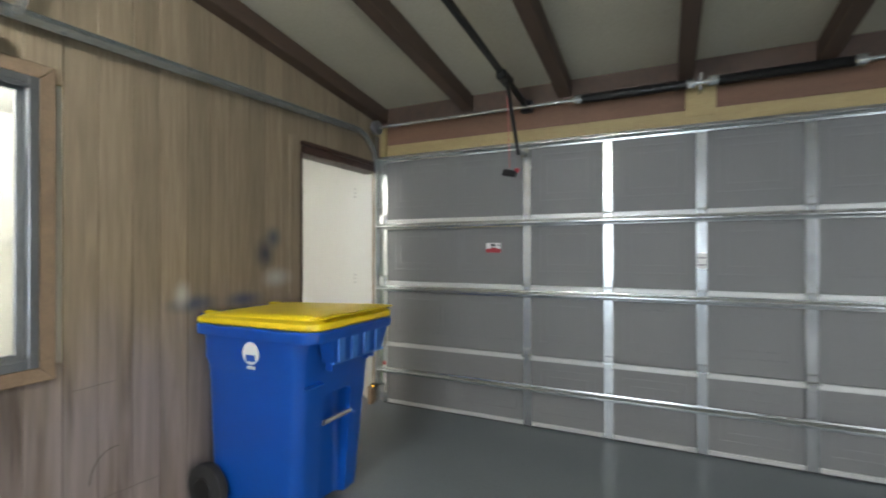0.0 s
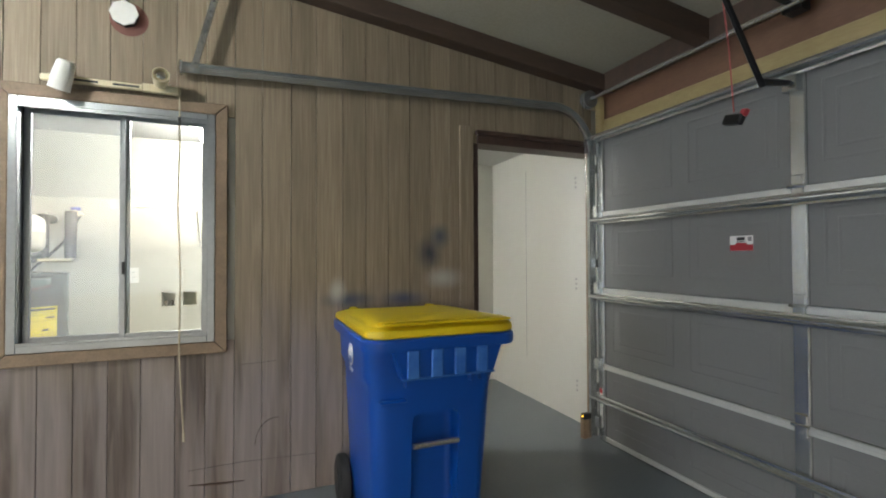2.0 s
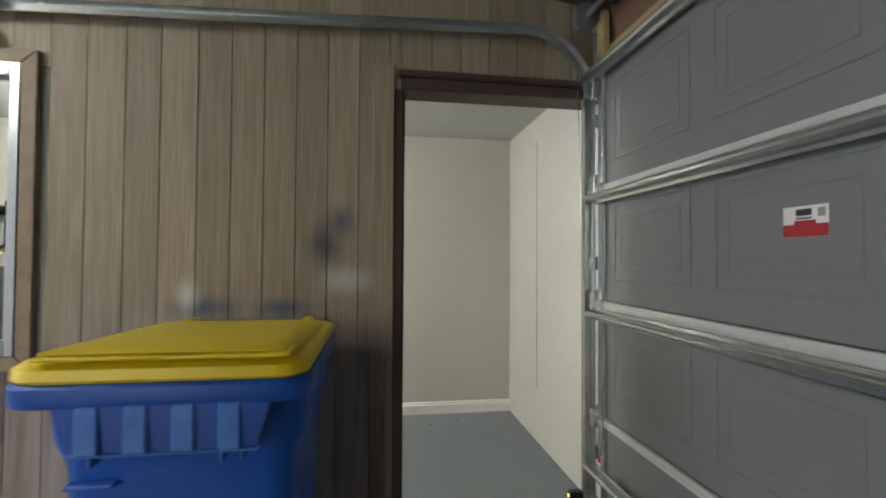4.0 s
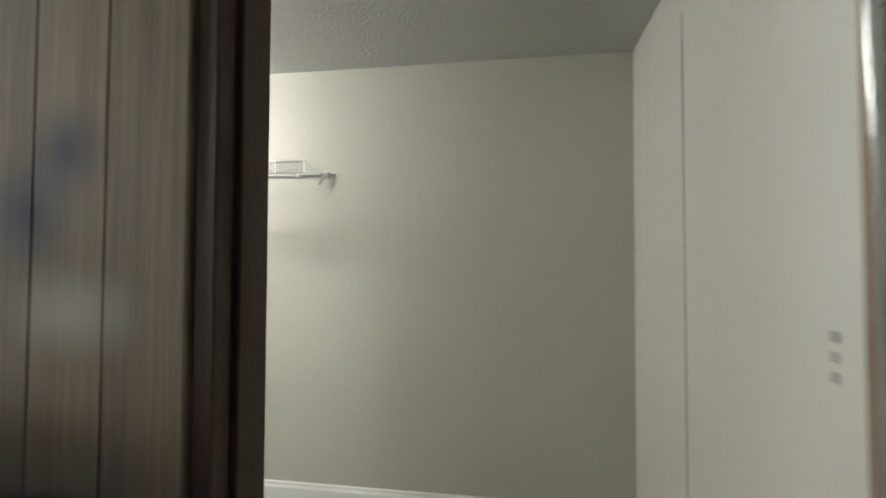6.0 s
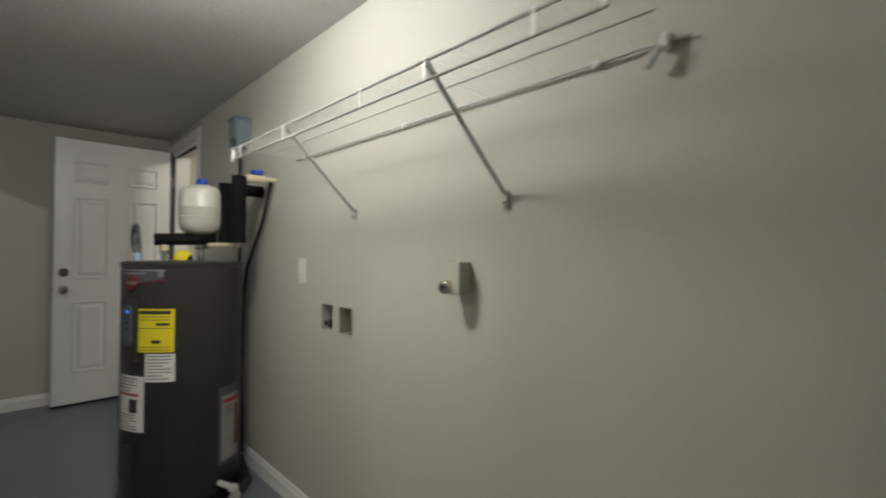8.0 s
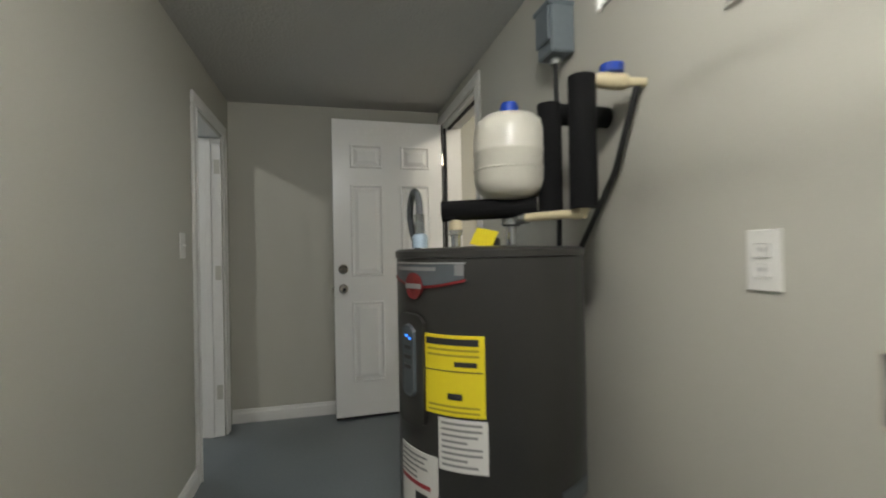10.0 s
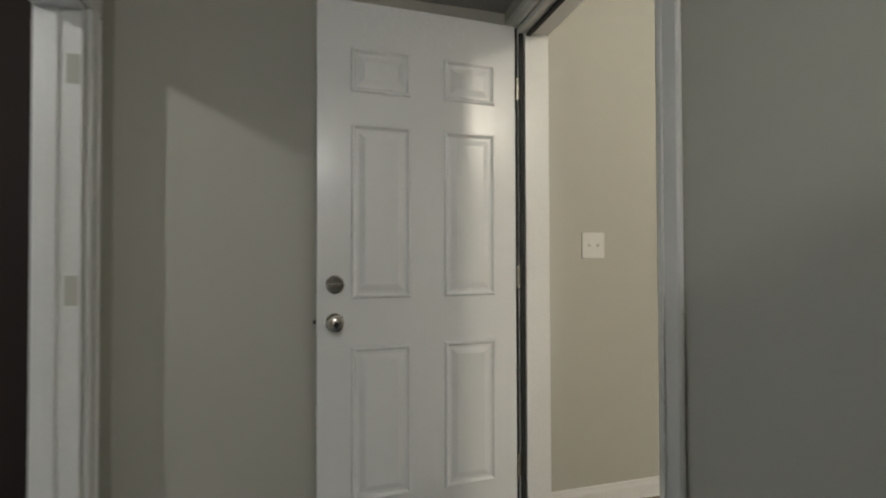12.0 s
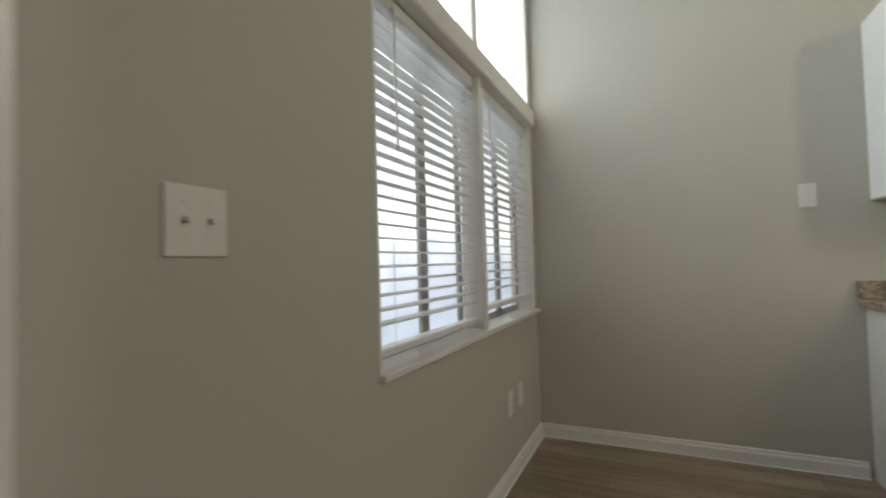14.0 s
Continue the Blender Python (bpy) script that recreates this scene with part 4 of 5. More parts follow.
    # lid: thick rolled edge, a stepped field rising to an overhanging front lip
    def ring(d, z, slope=0.0, r=0.07, front=0.0):
        return [(px, py, pz - slope * (py - y0)) for px, py, pz in rounded(x0 + d, y0 - 0.054 + d + front, x1 - d, y1 - d, r, z)]
    lid = loft([ring(-0.012, 0.938), ring(-0.017, 0.945), ring(-0.015, 0.968, 0.008), ring(-0.002, 0.978, 0.012), ring(0.02, 0.979, 0.014)])
    part("lid", lid, BIN_YELLOW, b, "yellow hinged lid", smooth=True)
    top = loft([ring(0.018, 0.974, 0.014, 0.05), ring(0.022, 0.988, 0.02, 0.05), ring(0.035, 0.998, 0.03, 0.05, -0.04), ring(0.075, 1.004, 0.035, 0.05, -0.05), ring(0.14, 1.005, 0.035, 0.04)])
    part("lid_field", top, BIN_YELLOW, b, "raised yellow lid field", smooth=True)
    part("lid_lip", box(x0 + 0.05, y0 - 0.076, 0.988, x1 - 0.02, y0 + 0.03, 0.996, 0.0035), BIN_YELLOW, b)
    part("lid_crease", box(x0 + 0.22, y0 + 0.16, 0.9985, x0 + 0.40, y0 + 0.166, 1.0005, 0.0006), BIN_YELLOW, b)
    part("handle_bar", sweep([(x0 + 0.06, y1 + 0.035, 0.955), (x1 - 0.06, y1 + 0.035, 0.955)], 0.016, 10), BIN_BLUE, b, smooth=True)
    for xr in (x0 + 0.09, x1 - 0.09):
        part("hinge_lug", box(xr - 0.02, y1 - 0.03, 0.948, xr + 0.02, y1 + 0.045, 0.982, 0.008), BIN_YELLOW, b)
    for xw in (x0 + 0.0, x1 - 0.04):
        wh = part("wheel", lathe([(0.03, -0.028), (0.10, -0.028), (0.118, -0.02), (0.122, 0.0), (0.118, 0.02), (0.10, 0.028), (0.03, 0.028)], (xw + 0.02, y1 - 0.06, 0.122), 28, axis="x"), BLACK_RUBBER, b, "black rubber wheel", smooth=True)
        part("hub", lathe([(0.055, -0.033), (0.06, -0.029), (0.06, 0.029), (0.055, 0.033)], (xw + 0.02, y1 - 0.06, 0.122), 20, axis="x"), BLACK_METAL, wh)
    part("axle", sweep([(x0 - 0.01, y1 - 0.06, 0.122), (x1 + 0.01, y1 - 0.06, 0.122)], 0.012, 10), GALV, b)
    # round white emblem on the side
    em = part("emblem", lathe([(0.052, -0.0016), (0.052, 0.0)], (x0 + 0.0, -0.515, 0.815), 28, axis="x"), WHITE_PAPER, b, "round white printed emblem")
    part("emblem_field", box(x0 - 0.0023, -0.545, 0.778, x0 - 0.0017, -0.485, 0.808), BIN_BLUE, em)
    part("printed_bar", box(x0 - 0.0008, -0.54, 0.742, x0 + 0.004, -0.49, 0.755), WHITE_PAPER, em)
    return b


recycling_bin()


# ---- garage wall fixtures ----
def flood_light():
    f = thing("twin_flood_light", "cream twin flood light on a bar above the window", "flood light", (1.40, -0.03, 2.05))
    part("bar", box(1.115, -0.045, 2.038, 1.66, -0.0245, 2.068, 0.004, m=None), CREAM_PLASTIC, f)
    part("slot", box(1.19, -0.0465, 2.048, 1.33, -0.0451, 2.058), INK, f)
    part("slot", box(1.385, -0.0465, 2.048, 1.49, -0.0451, 2.058), INK, f)
    part("end_cover", box(1.50, -0.052, 2.034, 1.655, -0.024, 2.074, 0.005), CREAM_PLASTIC, f)
    h1 = part("lamp_head", lathe([(0.030, -0.075), (0.040, -0.06), (0.046, 0.0), (0.048, 0.075), (0.042, 0.075), (0.038, 0.02)], (0, 0, 0), 24), WHITE_PLASTIC, f, "white bullet lamp head", smooth=True)
    h1.matrix_basis = pose(1.215, -0.10, 2.05, 196, 18, 0) @ Matrix.Scale(0.85, 4)
    part("neck", sweep([(1.225, -0.04, 2.054), (1.22, -0.075, 2.055)], 0.012, 8), CREAM_PLASTIC, f)
    h2 = part("lamp_head", lathe([(0.028, -0.07), (0.036, -0.055), (0.043, 0.0), (0.045, 0.06), (0.038, 0.06), (0.034, 0.01)], (0, 0, 0), 24), CREAM_PLASTIC, f, "cream bullet lamp head", smooth=True)
    h2.matrix_basis = pose(1.585, -0.10, 2.085, 82, 0, 12) @ Matrix.Scale(0.78, 4)
    b = part("bulb", lathe([(0.005, 0.0), (0.030, 0.02), (0.034, 0.045), (0.022, 0.058), (0.004, 0.062)], (0, 0, 0), 20), CHROME, h2, "silvered reflector bulb", smooth=True)
    b.matrix_parent_inverse = Matrix()
    part("neck", sweep([(1.585, -0.04, 2.06), (1.585, -0.065, 2.075)], 0.013, 8), CREAM_PLASTIC, f)
    c = thing("hanging_cord", "thin beige cord hanging down past the window", "cord", (1.66, -0.04, 0.36))
    pts = [(1.655, -0.04, 2.05), (1.658, -0.045, 1.8), (1.652, -0.046, 1.5), (1.664, -0.045, 1.15), (1.660, -0.046, 0.8), (1.672, -0.04, 0.55), (1.680, -0.036, 0.40)]
    part("cord", sweep(pts, 0.004, 6), PALE_CORD, c, smooth=True)
    part("cord_end", sweep([(1.680, -0.036, 0.40), (1.681, -0.036, 0.36)], 0.006, 8), PALE_CORD, c)
    part("connector", sweep([(1.656, -0.0425, 1.93), (1.657, -0.043, 1.89)], 0.006, 8), INK, c)
    return f


flood_light()


def junction_box():
    j = thing("junction_box", "white octagonal junction box cover over a rust-red ring", "junction box", (1.435, -0.02, 2.39))
    # flat dull red disc, set slightly down and right of the box
    part("red_ring", lathe([(0.080, -0.002), (0.080, -0.0005)], (1.438, 0, 2.385), 28, axis="y"), RING_RED, j, "dull red disc behind the box")
    part("box", lathe([(0.052, -0.035), (0.052, -0.0025)], (1.425, 0, 2.395), 8, axis="y"), BLACK_METAL, j)
    part("cover", lathe([(0.058, -0.042), (0.060, -0.039), (0.060, -0.0355)], (1.425, 0, 2.397), 8, axis="y"), WHITE_PLASTIC, j, "white octagonal cover")
    part("conduit", sweep([(1.43, -0.02, 2.44), (1.434, -0.02, 2.82)], 0.011, 10), GALV, j)
    return j


junction_box()


def wall_debris():
    for k, (x0, x1, z, r) in enumerate(((1.70, 1.95, 0.13, 3), (0.75, 0.98, 0.05, -4), (1.35, 1.65, 0.035, 2))):
        bm = sweep([(x0, -0.004, z), ((x0 + x1) / 2, -0.006, z - 0.012 * r / 3), (x1, -0.004, z - 0.02 * r / 3)], [0.002, 0.007, 0.002], 6)
        solo("bark_splinter", bm, ROUGH_WOOD, "dark split sliver at the foot of the panelling", "splinter", group="splinters on the panelling")


wall_debris()


def wall_scrapes():
    """Dark curved scrape left by a round bin edge, and a long level scratch."""
    arcs = ([(2.10 + 0.10 * math.cos(radians(a)), 0.0, 0.28 + 0.13 * math.sin(radians(a))) for a in range(180, 79, -10)],
            [(1.70, 0.0, 0.20), (1.95, 0.0, 0.205), (2.30, 0.0, 0.19)],
            [(1.93, 0.0, 0.70), (2.02, 0.0, 0.702), (2.10, 0.0, 0.706)])
    for pts, r in zip(arcs, (0.0022, 0.0014, 0.0012)):
        bm = sweep(pts, r, 5)
        solo("scrape_mark", bm, SCRAPE, "thin dark scrape on the weathered panelling", "scrape", group="scrapes on the panelling")


wall_scrapes()


# ---- utility room ----
def ceiling_lamp():
    c = thing("ceiling_lamp", "round frosted glass ceiling lamp, switched on", "ceiling lamp", (1.72, 0.89, ZC))
    part("pan", lathe([(0.15, -0.03), (0.165, -0.02), (0.165, -0.001)], (1.72, 0.89, ZC), 32), WHITE_PLASTIC, c, smooth=True)
    g = part("shade", lathe([(0.01, -0.105), (0.06, -0.10), (0.11, -0.082), (0.142, -0.055), (0.15, -0.031)], (1.72, 0.89, ZC), 32), LAMP_GLASS, c, "lit frosted glass dome", smooth=True)
    g.visible_shadow = False
    part("finial", lathe([(0.004, -0.125), (0.010, -0.118), (0.010, -0.108), (0.004, -0.104)], (1.72, 0.89, ZC), 12), CHROME, c)
    return c


ceiling_lamp()

HC, HR, HT = (0.555, 1.244), 0.268, 1.150


def heater_bars(parent, a0, a1, z0, z1, rows, seed, ink):
    rnd = random.Random(seed)
    step = (z1 - z0) / rows
    for k in range(rows):
        e = a1 - (a1 - a0) * rnd.choice((0.0, 0.0, 0.1, 0.35))
        part("printed_bar", patch(HC, HR + 0.0032, a0, e, z1 - (k + 0.75) * step, z1 - (k + 0.35) * step, 0.0006, 6), ink, parent)


def water_heater():
    h = thing("water_heater", "dark grey electric water heater with yellow and white labels", "water heater", (HC[0], HC[1], 0))
    c3 = (HC[0], HC[1], 0)
    part("body", lathe([(HR - 0.01, 0.035), (HR, 0.05), (HR, HT - 0.02)], c3, 64), HEATER_GREY, h, smooth=True)
    part("top_band", lathe([(HR + 0.0002, HT - 0.0242), (HR + 0.0035, HT - 0.0225), (HR + 0.004, HT - 0.006), (HR - 0.006, HT), (0.02, HT + 0.008)], c3, 64), HEATER_GREY, h, "grey steel cap", smooth=True)
    part("base_ring", lathe([(HR + 0.006, 0.0), (HR + 0.01, 0.01), (HR + 0.006, 0.034)], c3, 48), BLACK_METAL, h)
    # name panel: its lower edge dips in the middle, under a silver top edge and over a red line
    def curved(a0, a1, lo, hi, proud, n=22):
        bm = bmesh.new()
        cols = []
        for k in range(n + 1):
            f = k / n
            a = radians(a0 + (a1 - a0) * f)
            zl, zh = lo(f), hi(f)
            cols.append([bm.verts.new((HC[0] + q * math.cos(a), HC[1] + q * math.sin(a), zz)) for q, zz in ((HR, zl), (HR + proud, zl), (HR + proud, zh), (HR, zh))])
        for c0, c1 in zip(cols, cols[1:]):
            for k in range(4):
                bm.faces.new((c0[k], c1[k], c1[(k + 1) % 4], c0[(k + 1) % 4]))
        bm.faces.new(cols[0])
        bm.faces.new(cols[-1][::-1])
        bmesh.ops.recalc_face_normals(bm, faces=bm.faces)
        return bm

    def dip(f):
        return 1.080 - 0.022 * math.sin(math.pi * min(1, f * 0.96))
    pan = part("name_panel", curved(-90, -32, dip, lambda f: 1.112, 0.003), HEATER_PANEL, h, "slate name panel with silver edge")
    part("silver_edge", curved(-90, -31, lambda f: 1.1122, lambda f: 1.1158, 0.005), SILVER, pan)
    part("silver_end", patch(HC, HR + 0.0032, -37, -32, 1.084, 1.1118, 0.0012, 6), GREY_INK, pan)
    part("lettering_bar", patch(HC, HR + 0.0032, -84, -48, 1.095, 1.104, 0.0008, 16), GREY_INK, pan)
    part("red_edge", curved(-90, -31, lambda f: dip(f) - 0.007, lambda f: dip(f) - 0.0005, 0.005), HEATER_RED, pan, "red trim line")
    bm = bmesh.new()
    for r0, dz in ((0.034, 0.0),):
        cols = []
        for k in range(28):
            t = 2 * math.pi * k / 28
            a = radians(-64) + r0 * math.cos(t) / HR
            cols.append([bm.verts.new((HC[0] + q * math.cos(a), HC[1] + q * math.sin(a), 1.056 + r0 * math.sin(t))) for q in (HR + 0.0045, HR + 0.0075)])
        for k in range(28):
            a, b = cols[k], cols[(k + 1) % 28]
            bm.faces.new((a[0], b[0], b[1], a[1]))
        bm.faces.new([q[1] for q in cols])
    bmesh.ops.recalc_face_normals(bm, faces=bm.faces)
    em = part("emblem", bm, HEATER_RED, h, "round red emblem")
    part("lettering_bar", patch(HC, HR + 0.0077, -71, -57, 1.049, 1.062, 0.0012, 8), GREY_INK, em)
    ctl = part("control_panel", curved(-80, -56, lambda f: 0.70 + 0.012 * (2 * f - 1) ** 4, lambda f: 0.985 - 0.02 * (2 * f - 1) ** 4, 0.012), HEATER_GREY, h, "grey moulded control cover")
    ring_bm = bmesh.new()
    inner, outer, front = [], [], []
    for k in range(36):
        t = 2 * math.pi * k / 36
        sx, sz = 0.022 * math.cos(t), 0.022 * math.sin(t) + (0.065 if math.sin(t) > 0 else -0.065)
        for dst, grow, q in ((outer, 1.25, HR + 0.012), (front, 1.1, HR + 0.018), (inner, 0.92, HR + 0.0165)):
            a = radians(-67) + sx * grow / HR
            dst.append(ring_bm.verts.new((HC[0] + q * math.cos(a), HC[1] + q * math.sin(a), 0.865 + sz * (1 + (grow - 1) * 0.3))))
    for k in range(36):
        j = (k + 1) % 36
        ring_bm.faces.new((outer[k], outer[j], front[j], front[k]))
        ring_bm.faces.new((front[k], front[j], inner[j], inner[k]))
    ring_bm.faces.new(inner)
    bmesh.ops.recalc_face_normals(ring_bm, faces=ring_bm.faces)
    cap = part("display", ring_bm, HEATER_PANEL, ctl, "slate capsule display")
    for a, zz in ((-68.5, 0.926), (-65.5, 0.920)):
        part("led", patch(HC, HR + 0.0175, a, a + 1.1, zz, zz + 0.005, 0.001, 3), BLUE_LED, cap, "blue indicator light")
    for z in (0.895, 0.87, 0.845):
        part("button", patch(HC, HR + 0.0172, -70, -64, z, z + 0.010, 0.0015, 4), HEATER_GREY, cap)
    yl = part("energy_label", patch(HC, HR, -57.5, -22, 0.745, 0.940, 0.003, 16), YELLOW_PAPER, h, "yellow energy label")
    part("printed_bar", patch(HC, HR + 0.0032, -55, -25, 0.916, 0.932, 0.0006, 12), INK, yl)
    heater_bars(yl, -54, -25, 0.885, 0.912, 2, 1, YELLOW_INK)
    part("printed_line", patch(HC, HR + 0.0032, -56, -23, 0.852, 0.8545, 0.0006, 10), INK, yl)
    part("printed_bar", patch(HC, HR + 0.0032, -38, -26, 0.865, 0.877, 0.0006, 6), INK, yl)
    part("printed_bar", patch(HC, HR + 0.0032, -42, -34, 0.785, 0.800, 0.0006, 6), INK, yl)
    heater_bars(yl, -54, -25, 0.75, 0.775, 2, 2, YELLOW_INK)
    wl = part("white_label", patch(HC, HR, -48, -21, 0.612, 0.738, 0.003, 12), WHITE_PAPER, h, "white printed label")
    heater_bars(wl, -46, -24, 0.62, 0.735, 8, 3, GREY_INK)
    wl2 = part("white_label", patch(HC, HR, -82, -49, 0.385, 0.635, 0.003, 12), WHITE_PAPER, h, "white printed label")
    heater_bars(wl2, -80, -56, 0.56, 0.63, 5, 4, GREY_INK)
    part("red_band", patch(HC, HR + 0.0032, -81, -54, 0.545, 0.556, 0.0006, 8), RED_INK, wl2)
    part("printed_block", patch(HC, HR + 0.0032, -66, -56, 0.47, 0.53, 0.0006, 6), INK, wl2)
    heater_bars(wl2, -80, -56, 0.39, 0.465, 6, 5, GREY_INK)
    part("document_pouch", patch(HC, HR, 20, 50, 0.17, 0.545, 0.0025, 12), HEATER_PANEL, h, "smoky plastic document pouch")
    wl3 = part("white_label", patch(HC, HR + 0.0026, 23, 49, 0.19, 0.50, 0.003, 12), POUCH_PAPER, h, "dull white and red printed sheet in a pouch")
    part("red_band", patch(HC, HR + 0.0058, 25, 47, 0.465, 0.485, 0.0006, 8), RED_INK, wl3)
    part("printed_block", patch(HC, HR + 0.0058, 26, 36, 0.40, 0.455, 0.0006, 6), GREY_INK, wl3)
    part("printed_block", patch(HC, HR + 0.0058, 41, 47, 0.24, 0.44, 0.0006, 6), HEATER_RED, wl3)
    dv = part("drain_valve", sweep([(HC[0] + 0.25, HC[1] + 0.10, 0.09), (HC[0] + 0.33, HC[1] + 0.13, 0.09)], 0.014, 10), WHITE_PLASTIC, h, "white drain valve")
    part("valve_knob", lathe([(0.022, 0.0), (0.024, 0.012), (0.020, 0.024)], (HC[0] + 0.34, HC[1] + 0.135, 0.078), 12), WHITE_PLASTIC, dv)
    part("access_cover", patch(HC, HR, -84, -58, 0.16, 0.33, 0.008, 10), HEATER_GREY, h)
    return h


water_heater()


def heater_fittings():
    z = HT + 0.004
    # expansion tank on its steel nipple
    e = thing("expansion_tank", "ivory steel expansion tank with a blue cap on the heater", "expansion tank", (0.575, 1.31, z))
    t = (0.575, 1.31, 0)
    dz = -0.034
    part("vessel", lathe([(r_, q + dz) for r_, q in ((0.03, 1.318), (0.07, 1.326), (0.095, 1.345), (0.106, 1.375), (0.106, 1.452), (0.108, 1.456), (0.108, 1.464), (0.106, 1.468), (0.106, 1.515), (0.098, 1.545), (0.075, 1.565), (0.035, 1.576))], t, 40), TANK_WHITE, e, smooth=True)
    part("lower_seam", lathe([(0.1065, 1.370), (0.109, 1.374), (0.1065, 1.378)], t, 40), TANK_WHITE, e)
    part("cap", lathe([(0.026, 1.546), (0.028, 1.560), (0.022, 1.574), (0.008, 1.578)], t, 20), BLUE_CAP, e, "blue plastic cap", smooth=True)
    part("nipple", sweep([(0.575, 1.31, z), (0.575, 1.31, 1.292)], [0.015, 0.015], 14), GALV, e, smooth=True)
    part("tee", lathe([(0.024, 1.212), (0.028, 1.217), (0.028, 1.250), (0.024, 1.255)], t, 16), GALV, e, smooth=True)
    part("coupling", lathe([(0.022, 1.272), (0.026, 1.276), (0.026, 1.290)], t, 6), GALV, e)
    part("tee_arm", sweep([(0.575, 1.31, 1.234), (0.63, 1.337, 1.234)], 0.018, 12), GALV, e)
    # cold supply in cream plastic pipe with black foam
    p = thing("cold_water_pipe", "cream plastic water pipe partly sleeved in black foam", "water pipe", (0.70, 1.40, 1.234))
    part("pipe", sweep([(0.63, 1.337, 1.234), (0.72, 1.38, 1.234), (0.775, 1.413, 1.234)], 0.0125, 12), CREAM_PLASTIC, p, smooth=True)
    part("elbow", sweep([(0.765, 1.408, 1.234), (0.786, 1.418, 1.234), (0.79, 1.42, 1.25)], 0.017, 10), CREAM_PLASTIC, p, smooth=True)
    part("foam_sleeve", sweep([(0.79, 1.42, 1.246), (0.79, 1.42, 1.58)], 0.035, 18), BLACK_FOAM, p, "black foam pipe sleeve", smooth=True)
    part("upper_pipe", sweep([(0.79, 1.435, 1.572), (0.79, 1.47, 1.574), (0.80, 1.598, 1.574)], 0.0125, 12), CREAM_PLASTIC, p, smooth=True)
    v = part("valve_body", lathe([(0.013, -0.05), (0.021, -0.035), (0.023, 0.0), (0.021, 0.035), (0.013, 0.05)], (0.793, 1.505, 1.574), 14, axis="y"), CREAM_PLASTIC, p, smooth=True)
    part("valve_handle", lathe([(0.012, 1.59), (0.030, 1.595), (0.030, 1.615), (0.012, 1.620)], (0.793, 1.505, 0), 12), BLUE_CAP, v, "blue valve handle")
    # hot outlet
    q = thing("hot_water_pipe", "cream nipple and black foam-sleeved hot water pipe", "water pipe", (0.540, 1.150, z))
    part("nipple", sweep([(0.540, 1.150, z), (0.540, 1.150, 1.205)], 0.015, 12), GALV, q, smooth=True)
    part("nut", lathe([(0.019, 1.188), (0.021, 1.190), (0.021, 1.203), (0.019, 1.205)], (0.540, 1.150, 0), 8), GALV, q)
    part("collar", lathe([(0.018, 1.203), (0.021, 1.206), (0.020, 1.222), (0.0145, 1.242)], (0.540, 1.150, 0), 14), CREAM_PLASTIC, q, smooth=True)
    part("pipe", sweep([(0.536, 1.145, 1.235), (0.534, 1.125, 1.262)], 0.0125, 12), CREAM_PLASTIC, q, smooth=True)
    part("foam_elbow", sweep([(0.536, 1.138, 1.236), (0.536, 1.138, 1.262)], 0.027, 18), BLACK_FOAM, q, "black foam pipe sleeve")
    part("foam_sleeve", sweep([(0.529, 1.112, 1.259), (0.58, 1.26, 1.263), (0.622, 1.37, 1.266)], 0.030, 20), BLACK_FOAM, q, "black foam pipe sleeve")
    part("foam_riser", sweep([(0.64, 1.405, 1.245), (0.64, 1.405, 1.555)], 0.034, 18), BLACK_FOAM, q, "black foam pipe sleeve", smooth=True)
    part("riser_elbow", sweep([(0.64, 1.405, 1.525), (0.635, 1.45, 1.53), (0.63, 1.597, 1.53)], 0.031, 18), BLACK_FOAM, q, "black foam pipe sleeve", smooth=True)
    # looped power conduit
    w = thing("power_conduit", "grey flexible conduit looping over the heater top", "conduit", (0.50, 1.075, z))
    pts = [(0.555, 1.04, z + 0.035), (0.55, 1.04, 1.235)] + [(0.468 + 0.082 * math.cos(radians(a)), 1.042, 1.25 + 0.075 * math.sin(radians(a))) for a in range(10, 181, 17)] + [(0.384, 1.05, 1.20), (0.392, 1.066, HT - 0.004)]
    part("conduit", sweep(pts, 0.0102, 12), CONDUIT, w, smooth=True)
    part("sheath", sweep([(0.555, 1.04, z + 0.03), (0.551, 1.04, 1.23)], 0.0135, 12), BOX_GREY, w, smooth=True)
    for k in range(9):
        part("coil_ring", lathe([(0.0138, 0), (0.0148, 0.002), (0.0138, 0.004)], (0.555 - k * 0.0003, 1.04, z + 0.042 + k * 0.006), 12), GALV, w)
    part("connector", lathe([(0.022, z), (0.022, z + 0.03), (0.017, z + 0.038)], (0.555, 1.04, 0), 14), PALE_BLUE, w, "pale blue connector", smooth=True)
    tag = thing("paper_tag", "crumpled yellow tag on the heater top", "tag", (0.56, 1.23, z))
    part("paper", box(-0.036, -0.001, 0, 0.036, 0.001, 0.055, 0.0, m=pose(0.585, 1.21, z + 0.002, -28, 12, 40)), YELLOW_PAPER, tag)
    part("plug", lathe([(0.014, z), (0.014, z + 0.02), (0.008, z + 0.026)], (0.585, 1.255, 0), 10), BLACK_RUBBER, tag)
    # wall disconnect box and cable
    b = thing("disconnect_box", "grey metal electrical disconnect box on the wall", "electrical box", (0.40, YS, 1.75))
    part("enclosure", box(0.345, YS - 0.085, 1.80, 0.455, YS, 1.965, 0.006), BOX_GREY, b)
    part("cover", box(0.350, YS - 0.095, 1.84, 0.450, YS - 0.085, 1.96, 0.005), BOX_GREY, b)
    part("hood", box(0.340, YS - 0.10, 1.955, 0.460, YS, 1.972, 0.004), BOX_GREY, b)
